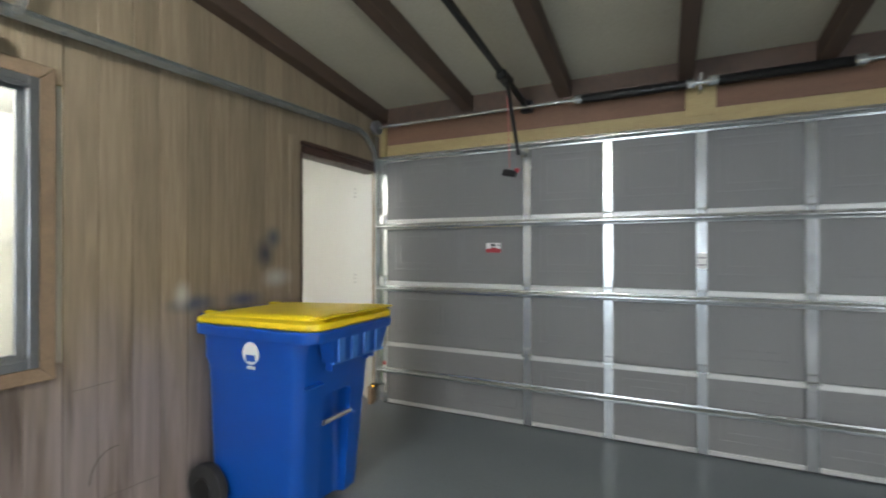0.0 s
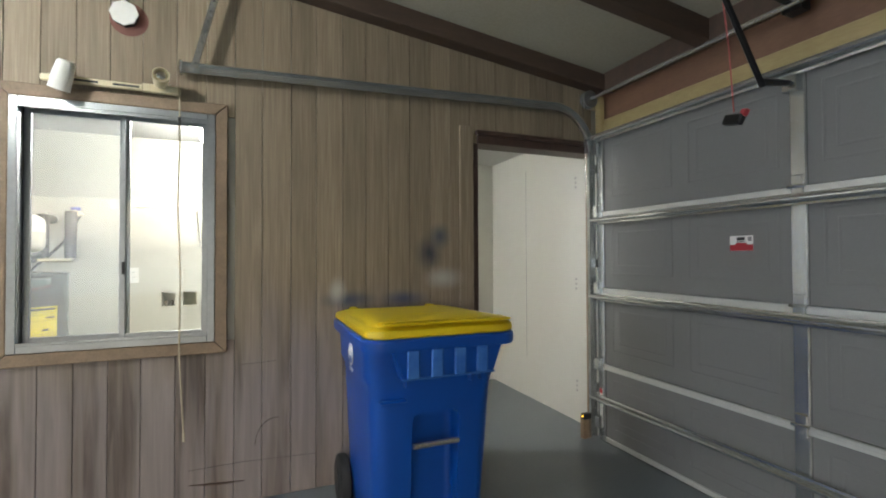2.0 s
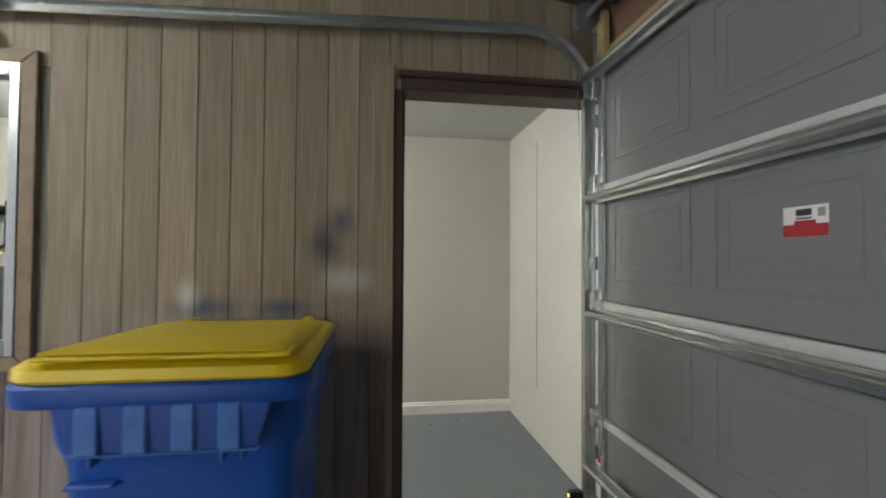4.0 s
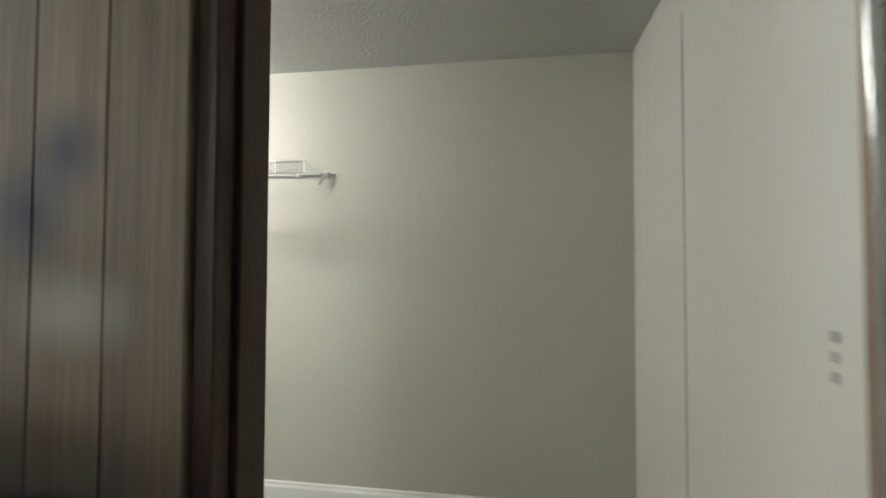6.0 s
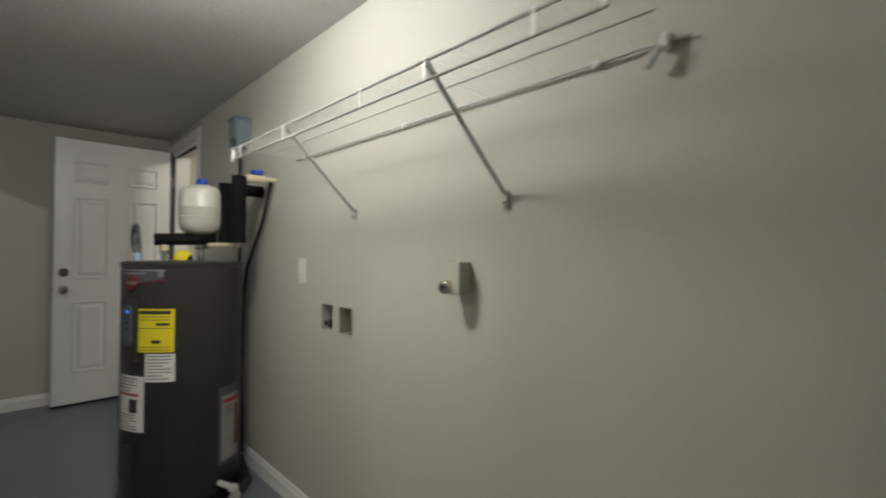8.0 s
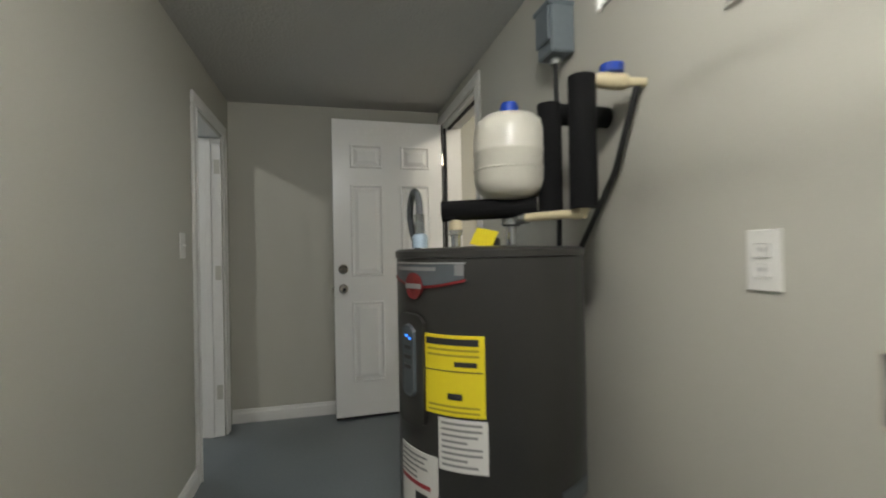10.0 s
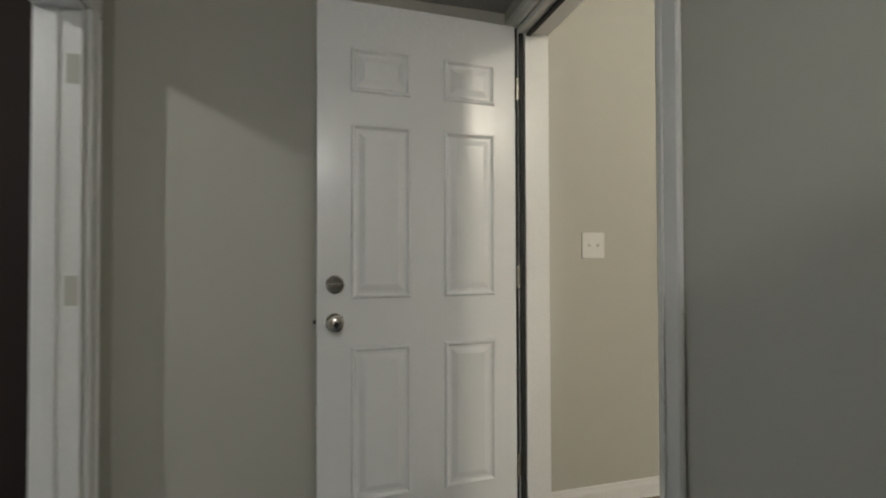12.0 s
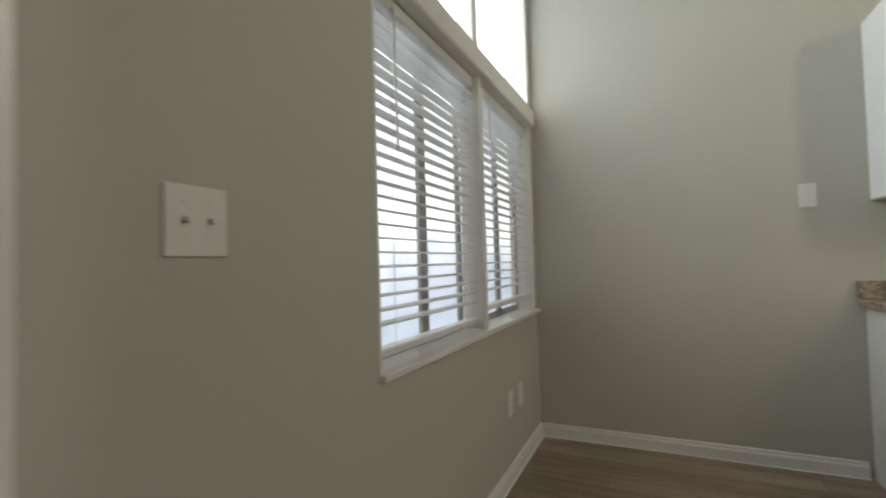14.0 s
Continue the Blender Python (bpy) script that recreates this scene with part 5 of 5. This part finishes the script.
    part("connector", lathe([(0.02, 1.775), (0.02, 1.80)], (0.40, YS - 0.045, 0), 12), GALV, b)
    part("cable", sweep([(0.40, YS - 0.045, 1.78), (0.405, YS - 0.045, 1.60), (0.40, YS - 0.035, 1.40), (0.38, YS - 0.03, 1.25), (0.36, YS - 0.025, 1.0), (0.36, YS - 0.02, 0.6), (0.36, YS - 0.02, 0.25), (0.38, YS - 0.03, 0.02)], 0.009, 10), BLACK_RUBBER, b, "black cable", smooth=True)
    dp = thing("drain_pipe", "black relief pipe down the back of the heater", "drain pipe", (0.90, 1.47, 0))
    part("pipe", sweep([(0.80, 1.575, 1.565), (0.70, 1.575, 1.36), (0.46, 1.58, 1.10), (0.41, 1.58, 0.9), (0.40, 1.58, 0.5), (0.45, 1.575, 0.06)], 0.009, 10), BLACK_RUBBER, dp, smooth=True)
    part("floor_fitting", sweep([(0.45, 1.565, 0.03), (0.74, 1.50, 0.03), (0.86, 1.40, 0.03)], 0.022, 10), BLACK_RUBBER, dp, smooth=True)
    part("cap", sweep([(0.855, 1.405, 0.032), (0.88, 1.385, 0.032)], 0.024, 10), WHITE_PLASTIC, dp)


heater_fittings()


def wire_shelf():
    s = thing("wire_shelf", "white coated wire wall shelf on two braces, empty", "wall shelf", (1.86, YS, 1.65))
    x0, x1, yf, yb, z = 1.065, 2.81, 1.30, YS - 0.012, 1.648
    zl = z - 0.046
    for nm, py, pz, r, xe in (("front_top_rod", yf, z, 0.0042, x1 - 0.012), ("front_low_rod", yf, zl, 0.0042, x1 - 0.012), ("middle_rod", 1.445, z - 0.004, 0.003, x1), ("back_rod", yb, z - 0.004, 0.004, x1 + 0.012)):
        part(nm, sweep([(x0, py, pz), (xe, py, pz)], r, 8), SHELF_COAT, s, smooth=True)
    wire = finish("deck_wire", sweep([(0, yf - 0.003, zl), (0, yf - 0.003, z), (0, yf, z + 0.0045), (0, yb, z + 0.001)], 0.0006, 4), SHELF_COAT)
    k = 0
    while x0 + 0.006 + k * 0.0254 < x1 - 0.012:
        link_part("deck_wire", wire, s, Matrix.Translation((x0 + 0.006 + k * 0.0254, 0, 0)))
        k += 1
    for xx in (x0 + 0.10, 1.585, 2.083, 2.352, 2.656, x1 - 0.016):
        part("front_tie", box(xx - 0.006, yf - 0.006, zl - 0.004, xx + 0.006, yf - 0.0035, z + 0.004, 0.001), WHITE_PLASTIC, s)
    part("end_cap", box(x0 - 0.012, yf - 0.006, zl - 0.008, x0 + 0.004, yf + 0.006, z + 0.008, 0.003), WHITE_PLASTIC, s)
    for xx in (1.585, 2.352):
        br = part("brace", sweep([(xx, yf + 0.005, z - 0.006), (xx, YS - 0.012, 1.368)], 0.0062, 8), SHELF_COAT, s, "diagonal steel brace")
        part("brace_foot", box(xx - 0.008, YS - 0.012, 1.33, xx + 0.008, YS, 1.375, 0.002), SHELF_COAT, br)
        part("screw", lathe([(0.005, -0.015), (0.005, -0.012)], (xx, YS, 1.343), 8, axis="y"), CHROME, br)
    for xx in (1.15, 1.9, 2.15, 2.62):
        part("wall_clip", box(xx - 0.008, YS - 0.018, z - 0.014, xx + 0.008, YS, z + 0.004, 0.003), WHITE_PLASTIC, s)
    en = part("end_bracket", box(x1 - 0.045, YS - 0.024, z - 0.02, x1 - 0.025, YS, z + 0.012, 0.003), WHITE_PLASTIC, s)
    part("bracket_tongue", box(-0.006, -0.008, -0.05, 0.006, 0.008, 0, 0.002, m=pose(x1 - 0.038, YS - 0.03, z - 0.016, 0, 35, 0)), GALV, en)
    return s


wire_shelf()


def wall_plate(name, label, m, w, h, toggles=(), sockets=0):
    """A plastic cover plate; local z up, y out of the wall."""
    p = thing(name, label, "wall plate", m.translation)
    PLACE[p] = m
    p.matrix_basis = m
    def put(nm, bm, ma, lab=""):
        ob = part(nm, bm, ma, p, lab)
        ob.matrix_parent_inverse = Matrix()
        return ob
    put("plate", box(-w / 2, 0, -h / 2, w / 2, 0.006, h / 2, 0.0025, seg=2), WHITE_PLASTIC)
    for tx in toggles:
        put("toggle_frame", box(tx - 0.006, 0.006, -0.013, tx + 0.006, 0.0068, 0.013), WHITE_PLASTIC)
        put("toggle", box(tx - 0.0045, 0.0068, -0.004, tx + 0.0045, 0.019, 0.006, 0.002, m=None), WHITE_PLASTIC)
        for q in (-0.03, 0.03):
            put("screw", lathe([(0.003, 0.006), (0.0028, 0.0072)], (tx, 0, q), 8, axis="y"), WHITE_PLASTIC)
    for k in range(sockets):
        zc = 0.019 if k == 0 else -0.019
        put("socket", box(-0.0165, 0.006, zc - 0.014, 0.0165, 0.0078, zc + 0.014, 0.003), WHITE_PLASTIC)
        for q in (-0.006, 0.006):
            put("slot", box(q - 0.001, 0.0078, zc - 0.003, q + 0.001, 0.0082, zc + 0.006), INK)
    return p


NORTH = Matrix.Rotation(radians(180), 4, "Z")       # plates on walls that face -y
EAST = Matrix.Rotation(radians(-90), 4, "Z")        # plates on walls that face +x
wall_plate("outlet_plate", "white outlet plate on the greige wall", Matrix.Translation((1.13, YS, 1.115)) @ NORTH, 0.072, 0.118, (), 2)
wall_plate("light_switch", "white single light switch beside the narrow doorway", Matrix.Translation((-0.50, 0.13, 1.19)), 0.072, 0.118, (0.0,))
wall_plate("double_light_switch", "white double toggle switch plate on the kitchen wall", Matrix.Translation((XW, 2.025, 1.176)) @ EAST, 0.116, 0.118, (-0.023, 0.023))
wall_plate("kitchen_outlet", "white outlet plate low on the kitchen wall", Matrix.Translation((XW, 3.74, 0.385)) @ EAST, 0.072, 0.118, (), 2)
wall_plate("kitchen_outlet", "white outlet plate low on the kitchen wall", Matrix.Translation((XW, 3.92, 0.385)) @ EAST, 0.072, 0.118, (), 0)
wall_plate("blank_plate", "white blank cover plate on the kitchen wall", Matrix.Translation((-0.142, YK, 1.385)) @ NORTH, 0.075, 0.12)


def laundry_box(name, label, xc, valves):
    """A plastic box let into the wall, with a thin flange."""
    b = thing(name, label, "laundry outlet box", (xc, YS, 0.86))
    z0, z1, w, d = 0.8645, 0.9795, 0.0495, 0.075
    skin = LAUNDRY_GREY if valves else BOX_BEIGE
    part("back", box(xc - w, YS + d, z0, xc + w, YS + d + 0.002, z1), skin, b)
    for a, c, e, f in ((xc - w, z0, xc - w + 0.002, z1), (xc + w - 0.002, z0, xc + w, z1), (xc - w + 0.002, z1 - 0.002, xc + w - 0.002, z1), (xc - w + 0.002, z0, xc + w - 0.002, z0 + 0.002)):
        part("side", box(a, YS + 0.001, c, e, YS + d, f), skin, b)
    g = 0.004
    for a, c, e, f in ((xc - w - g, z0 - g, xc - w + 0.002, z1 + g), (xc + w - 0.002, z0 - g, xc + w + g, z1 + g), (xc - w + 0.002, z1 - 0.002, xc + w - 0.002, z1 + g), (xc - w + 0.002, z0 - g, xc + w - 0.002, z0 + 0.002)):
        part("flange", box(a, YS - 0.002, c, e, YS + 0.001, f, 0.0008), CREAM_PALE, b)
    if valves:
        for q in (-0.022, 0.022):
            vv = part("valve", sweep([(xc + q, YS + 0.030, z0 + 0.002), (xc + q, YS + 0.030, z0 + 0.045)], 0.009, 10), CHROME, b)
            part("valve_handle", lathe([(0.012, 0.006), (0.014, 0.010), (0.012, 0.020)], (xc + q, YS, z0 + 0.030), 10, axis="y"), CHROME, vv)
    else:
        part("drain_hole", lathe([(0.020, z0 + 0.0022), (0.018, z0 + 0.004)], (xc, YS + 0.04, 0), 16), INK, b)
    return b


laundry_box("laundry_valve_box", "recessed laundry box with two chrome valves", 1.365, True)
laundry_box("laundry_drain_box", "empty recessed laundry drain box", 1.515, False)


def dryer_outlet():
    d = thing("dryer_outlet", "surface-mounted cream outlet box with a round plug", "outlet", (2.19, YS, 1.06))
    part("box", box(2.162, YS - 0.046, 1.084, 2.216, YS, 1.18, 0.004), CREAM_PALE, d)
    part("cover", box(2.159, YS - 0.051, 1.082, 2.219, YS - 0.046, 1.182, 0.002), CREAM_PALE, d)
    r = part("plug", lathe([(0.016, -0.075), (0.020, -0.071), (0.021, -0.0512)], (2.172, YS, 1.104), 20, axis="y"), CHROME, d, "round metal-ringed plug", smooth=True)
    part("plug_face", lathe([(0.009, -0.0766), (0.010, -0.0752)], (2.172, YS, 1.104), 14, axis="y"), INK, r)
    part("tab", box(2.157, YS - 0.052, 1.1822, 2.19, YS - 0.03, 1.185), CREAM_PALE, d)
    return d


dryer_outlet()


def kitchen_door():
    """Six-panel door swung open into the utility room; local x runs from hinge to latch, the face is +y."""
    hx, hy, lx, ly = -1.392, YS - 0.012, -1.362, 0.815
    ang = math.atan2(ly - hy, lx - hx)
    m = Matrix.Translation((hx, hy, 0)) @ Matrix.Rotation(ang, 4, "Z")
    d = thing("door_1", "white six-panel door standing open against the wall", "door", (hx, hy, 0), kind="structure")
    d.matrix_basis = m
    PLACE[d] = m
    def put(nm, bm, ma, par=None, lab="", smooth=False):
        ob = part(nm, bm, ma, par or d, lab, smooth)
        ob.matrix_parent_inverse = Matrix()
        return ob
    W, z0, z1 = 0.775, 0.02, 2.058
    put("leaf", box(0.002, -0.044, z0, W, 0, z1, 0.003), WHITE_DOOR)
    for u0, u1 in ((0.095, 0.305), (0.435, 0.655)):
        for a, b in ((0.255, 0.805), (0.978, 1.608), (1.725, 1.885)):
            bm = bmesh.new()
            # raised ogee ring round a sunk channel, then the fielded centre
            def ring(o, y):
                return [(u0 + o, y, a + o), (u1 - o, y, a + o), (u1 - o, y, b - o), (u0 + o, y, b - o)]
            steps = ((0.0, 0.0003), (0.003, 0.010), (0.009, 0.011), (0.014, 0.006), (0.018, 0.0015), (0.028, 0.0012), (0.05, 0.0085))
            vs = [[bm.verts.new(p) for p in ring(o, y)] for o, y in steps]
            for r0, r1 in zip(vs, vs[1:]):
                for i in range(4):
                    bm.faces.new((r0[i], r0[(i + 1) % 4], r1[(i + 1) % 4], r1[i]))
            bm.faces.new(vs[-1])
            bmesh.ops.recalc_face_normals(bm, faces=bm.faces)
            if sum(f.normal.y for f in bm.faces) < 0:
                bmesh.ops.reverse_faces(bm, faces=bm.faces)
            put("panel", bm, WHITE_DOOR)
    for z, nm in ((1.03, "deadbolt"), (0.897, "door_knob")):
        k = put(nm, lathe([(0.033, 0.0), (0.033, 0.005), (0.028, 0.009)], (0.712, 0, z), 28, axis="y"), CHROME, None, "satin nickel " + nm.replace("_", " "), True)
        if nm == "door_knob":
            put("grip", lathe([(0.013, 0.009), (0.014, 0.03), (0.024, 0.038), (0.028, 0.05), (0.026, 0.062), (0.016, 0.067)], (0.712, 0, z), 28, axis="y"), CHROME, k, "", True)
            put("keyhole", lathe([(0.010, 0.067), (0.009, 0.069)], (0.712, 0, z), 14, axis="y"), BLACK_METAL, k)
        else:
            put("thumb_turn", box(0.712 - 0.018, 0.009, z - 0.005, 0.712 + 0.018, 0.026, z + 0.005, 0.003), CHROME, k)
        put("latch_plate", box(W, -0.034, z - 0.028, W + 0.0015, -0.010, z + 0.028), CHROME, k)
    put("latch_bolt", box(W, -0.028, 0.89, W + 0.012, -0.016, 0.905, 0.003), CHROME)
    for z in (0.30, 1.045, 1.80):
        h = put("hinge", sweep([(-0.006, 0.004, z - 0.045), (-0.006, 0.004, z + 0.045)], 0.0065, 10), CHROME, None, "nickel hinge")
        put("hinge_leaf", box(-0.003, 0.0005, z - 0.044, 0.0, 0.012, z + 0.044), CHROME, h)
    put("edge_weatherstrip", box(-0.012, -0.04, z0, 0.0005, -0.012, z1), BLACK_RUBBER, None, "black shadow-gap weatherstrip")
    put("sweep", box(0.004, -0.04, 0.004, W - 0.004, -0.006, z0), BLACK_RUBBER, None, "black door sweep")
    return d


kitchen_door()


# ---- kitchen ----
def kitchen_window():
    y0, y1, z0, z1 = KWIN
    w = thing("window_2", "tall white-framed kitchen window with transom lights above blinds", "window", (XW, 3.46, z0), kind="structure")
    part("window_sill", box(XW - 0.13, y0 - 0.004, z0 - 0.016, XW + 0.022, YK - 0.004, z0 + 0.006, 0.004), WHITE_TRIM, w)
    part("left_reveal", box(XW - 0.13, y0 - 0.001, z0, XW - 0.0, y0 + 0.012, z1, 0.002), WHITE_TRIM, w)
    part("right_frame", box(XW - 0.12, y1 - 0.035, z0, XW - 0.002, y1 + 0.001, z1, 0.003), WHITE_TRIM, w)
    part("head", box(XW - 0.12, y0 + 0.012, z1 - 0.04, XW - 0.002, y1 - 0.035, z1 + 0.001, 0.003), WHITE_TRIM, w)
    part("mullion", box(XW - 0.10, 3.425, z0, XW - 0.004, 3.475, 1.93, 0.003), WHITE_TRIM, w)
    part("transom_mullion", box(XW - 0.10, 3.42, 2.03, XW - 0.02, 3.48, z1 - 0.04, 0.003), WHITE_TRIM, w)
    part("transom_rail", box(XW - 0.12, y0 + 0.012, 1.93, XW + 0.028, y1 - 0.002, 2.03, 0.006), WHITE_TRIM, w, "white valance rail")
    for a, b in ((y0 + 0.012, 3.425), (3.475, y1 - 0.035)):
        mid = (a + b) / 2 + 0.05
        for c, d in ((a, a + 0.04), (b - 0.04, b), (mid - 0.03, mid + 0.03)):
            part("window_frame", box(XW - 0.125, c, z0, XW - 0.105, d, 1.93, 0.002), FRAME_GREY, w, "grey metal window frame")
        for c, d in ((z0, z0 + 0.04), (1.89, 1.93)):
            part("window_frame", box(XW - 0.125, a + 0.04, c, XW - 0.105, b - 0.04, d, 0.002), FRAME_GREY, w, "grey metal window frame")
        g = part("pane", box(XW - 0.118, a + 0.03, z0 + 0.03, XW - 0.114, b - 0.03, 1.90), GLASS, w)
        g.visible_shadow = False
    for a, b in ((y0 + 0.012, 3.42), (3.48, y1 - 0.035)):
        g = part("transom_pane", box(XW - 0.09, a - 0.004, 2.026, XW - 0.085, b + 0.004, z1 - 0.036), GLASS, w)
        g.visible_shadow = False
    # blinds
    for n, (a, b, drop, tilt) in enumerate(((y0 + 0.016, 3.42, 0.825, 5), (3.48, y1 - 0.04, 0.868, 5))):
        bl = thing("venetian_blind", "white slatted blind, lowered with slats half open", "window blind", (XW - 0.05, (a + b) / 2, 1.9), group="kitchen blinds")
        part("headrail", box(XW - 0.085, a, 1.885, XW - 0.03, b, 1.929, 0.003), BLIND, bl)
        slat = bmesh.new()
        prof = [(-0.024, -0.0015), (-0.012, 0.001), (0, 0.002), (0.012, 0.001), (0.024, -0.0015), (0.024, -0.004), (0.012, -0.0015), (0, -0.0005), (-0.012, -0.0015), (-0.024, -0.004)]
        loft([[(px, yy, pz) for px, pz in prof] for yy in (a + 0.004, b - 0.004)], slat)
        bmesh.ops.recalc_face_normals(slat, faces=slat.faces)
        me = finish("slat", slat, BLIND)
        z = 1.858
        while z > drop + 0.06:
            link_part("slat", me, bl, Matrix.Translation((XW - 0.055, 0, z)) @ Matrix.Rotation(radians(tilt + random.uniform(-2, 2)), 4, "Y"))
            z -= 0.0425
        part("bottom_rail", box(XW - 0.082, a + 0.002, drop, XW - 0.03, b - 0.002, drop + 0.024, 0.005), BLIND, bl)
        for yy in (a + 0.12, b - 0.12):
            for xx in (XW - 0.082, XW - 0.028):
                part("ladder_cord", sweep([(xx, yy, drop + 0.02), (xx, yy, 1.89)], 0.0012, 5), BLIND, bl)
        part("tilt_wand", sweep([(XW - 0.022, a + 0.14, 1.90), (XW - 0.018, a + 0.142, 1.45)], 0.004, 6), BLIND, bl)
    return w


FRAME_GREY = mat("grey_anodised_frame", (0.42, 0.42, 0.42), (0.35, 0.35, 0.35), 0.45, metal=0.2, bump=0.05)
kitchen_window()


def kitchen_pendant():
    k = thing("pendant_lamp", "lit frosted glass globe pendant hanging in the kitchen", "pendant lamp", (1.30, 2.62, ZK))
    part("canopy", lathe([(0.06, -0.001), (0.06, -0.012), (0.03, -0.03)], (1.30, 2.62, ZK), 24), CHROME, k, smooth=True)
    part("cord", sweep([(1.30, 2.62, 2.53), (1.30, 2.62, ZK - 0.03)], 0.004, 6), BLACK_METAL, k)
    part("fitter", lathe([(0.02, 2.535), (0.05, 2.53), (0.05, 2.505)], (1.30, 2.62, 0), 24), CHROME, k, smooth=True)
    g = part("globe", lathe([(0.05, 2.505), (0.09, 2.48), (0.11, 2.43), (0.10, 2.37), (0.06, 2.33), (0.005, 2.318)], (1.30, 2.62, 0), 28), PENDANT_GLASS, k, "lit frosted glass globe", smooth=True)
    g.visible_shadow = False
    return k


kitchen_pendant()


def cabinet(name, label, x0, x1, y0, y1, z0, z1, toe):
    c = thing(name, label, "cabinet", ((x0 + x1) / 2, y1, z0 if not toe else 0))
    part("body", box(x0, y0, z0 + (0.09 if toe else 0), x1, y1 - 0.001, z1, 0.003), WHITE_TRIM, c)
    if toe:
        part("toe_kick", box(x0 + 0.002, y0 + 0.06, 0.012, x1, y1 - 0.001, z0 + 0.09), WHITE_TRIM, c)
    half = (x0 + x1) / 2
    for a, b in ((x0 + 0.01, half - 0.003), (half + 0.003, x1 - 0.01)):
        dr = part("door", box(a, y0 - 0.02, z0 + (0.11 if toe else 0.01), b, y0 - 0.001, z1 - 0.01, 0.003), WHITE_TRIM, c)
        part("handle", sweep([(b - 0.04, y0 - 0.045, z0 + 0.3), (b - 0.04, y0 - 0.045, z0 + 0.42)], 0.005, 8), CHROME, dr)
    return c


cabinet("upper_cabinet", "white wall cabinet on the kitchen wall", 0.10, 1.30, YK - 0.32, YK, 1.34, 2.20, False)
cabinet("base_cabinet", "white kitchen base cabinet under a granite counter", 0.06, 1.30, YK - 0.60, YK, 0.012, 0.83, True)
ct = thing("granite_counter", "speckled brown granite counter with a low backsplash", "countertop", (0.7, YK, 0.83))
part("slab", box(0.03, YK - 0.63, 0.831, 1.32, YK - 0.001, 0.868, 0.006), GRANITE, ct)
part("backsplash", box(0.03, YK - 0.022, 0.8685, 1.32, YK - 0.001, 0.955, 0.003), GRANITE, ct)

# emissive panel added beyond the kitchen window: bluish low down, white above
def outdoor_glow_mat():
    m, n, l = node_mat("outdoor_glow")
    p = n["Principled BSDF"]
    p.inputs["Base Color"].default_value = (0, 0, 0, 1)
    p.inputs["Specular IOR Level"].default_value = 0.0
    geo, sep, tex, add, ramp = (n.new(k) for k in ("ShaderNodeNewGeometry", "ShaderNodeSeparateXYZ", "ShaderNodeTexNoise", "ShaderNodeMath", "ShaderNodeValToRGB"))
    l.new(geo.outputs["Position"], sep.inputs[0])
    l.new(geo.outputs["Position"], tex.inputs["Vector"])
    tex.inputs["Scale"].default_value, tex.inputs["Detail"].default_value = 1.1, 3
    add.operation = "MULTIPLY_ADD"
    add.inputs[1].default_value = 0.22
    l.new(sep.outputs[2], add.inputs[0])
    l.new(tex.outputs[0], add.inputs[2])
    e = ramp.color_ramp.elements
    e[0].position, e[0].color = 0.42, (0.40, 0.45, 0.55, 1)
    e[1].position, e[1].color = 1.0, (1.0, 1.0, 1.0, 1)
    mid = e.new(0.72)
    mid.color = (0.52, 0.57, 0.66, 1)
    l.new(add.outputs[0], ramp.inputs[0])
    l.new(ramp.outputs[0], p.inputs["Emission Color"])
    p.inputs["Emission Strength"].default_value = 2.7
    return m


# stand-in for the bright outdoors, lights the blinds from behind
solo("backdrop", box(-5.06, -12, -0.3, -5.0, 48, 9.0), outdoor_glow_mat(), "glowing panel standing in for bright daylight beyond the kitchen window", "backdrop", "structure")

# vinyl plank floor of the kitchen
kf = solo("floor_kitchen", box(XW - 0.02, 1.66, -0.15, 3.3, YK + 0.05, 0.004), mat("plank_joint", (0.05, 0.035, 0.025), None, 0.7), "brown oak vinyl plank floor", "floor", "structure")
rnd = random.Random(11)
y = 1.70
while y < YK:
    y_end = min(y + 0.152, YK)
    x = XW - rnd.random() * 1.1
    while x < 3.2:
        a, b = max(x, XW), min(x + 1.22, 3.2)
        if b - a > 0.05:
            part("floor_plank", box(a + 0.0006, y + 0.0006, 0.004, b - 0.0006, y_end - 0.0006, 0.012, 0.0012), VINYL, kf)
        x += 1.22
    y = y_end


# crumbs of dirt on the painted floor
rnd = random.Random(5)
for k in range(14):
    cx, cy = (rnd.uniform(3.3, 4.1), rnd.uniform(1.2, 1.5)) if k < 7 else (rnd.uniform(1.0, 1.9), rnd.uniform(1.3, 1.53))
    r = rnd.uniform(0.004, 0.009)
    bm = bmesh.new()
    bmesh.ops.create_icosphere(bm, subdivisions=1, radius=r)
    for q in bm.verts:
        q.co *= rnd.uniform(0.6, 1.2)
        q.co.z = max(q.co.z * 0.5, -r * 0.3)
    bmesh.ops.translate(bm, vec=(cx, cy, r * 0.3), verts=bm.verts)
    solo("dirt_crumb", bm, ROUGH_WOOD, "small dark crumb of dirt on the grey floor", "dirt", group="dirt on the floor")
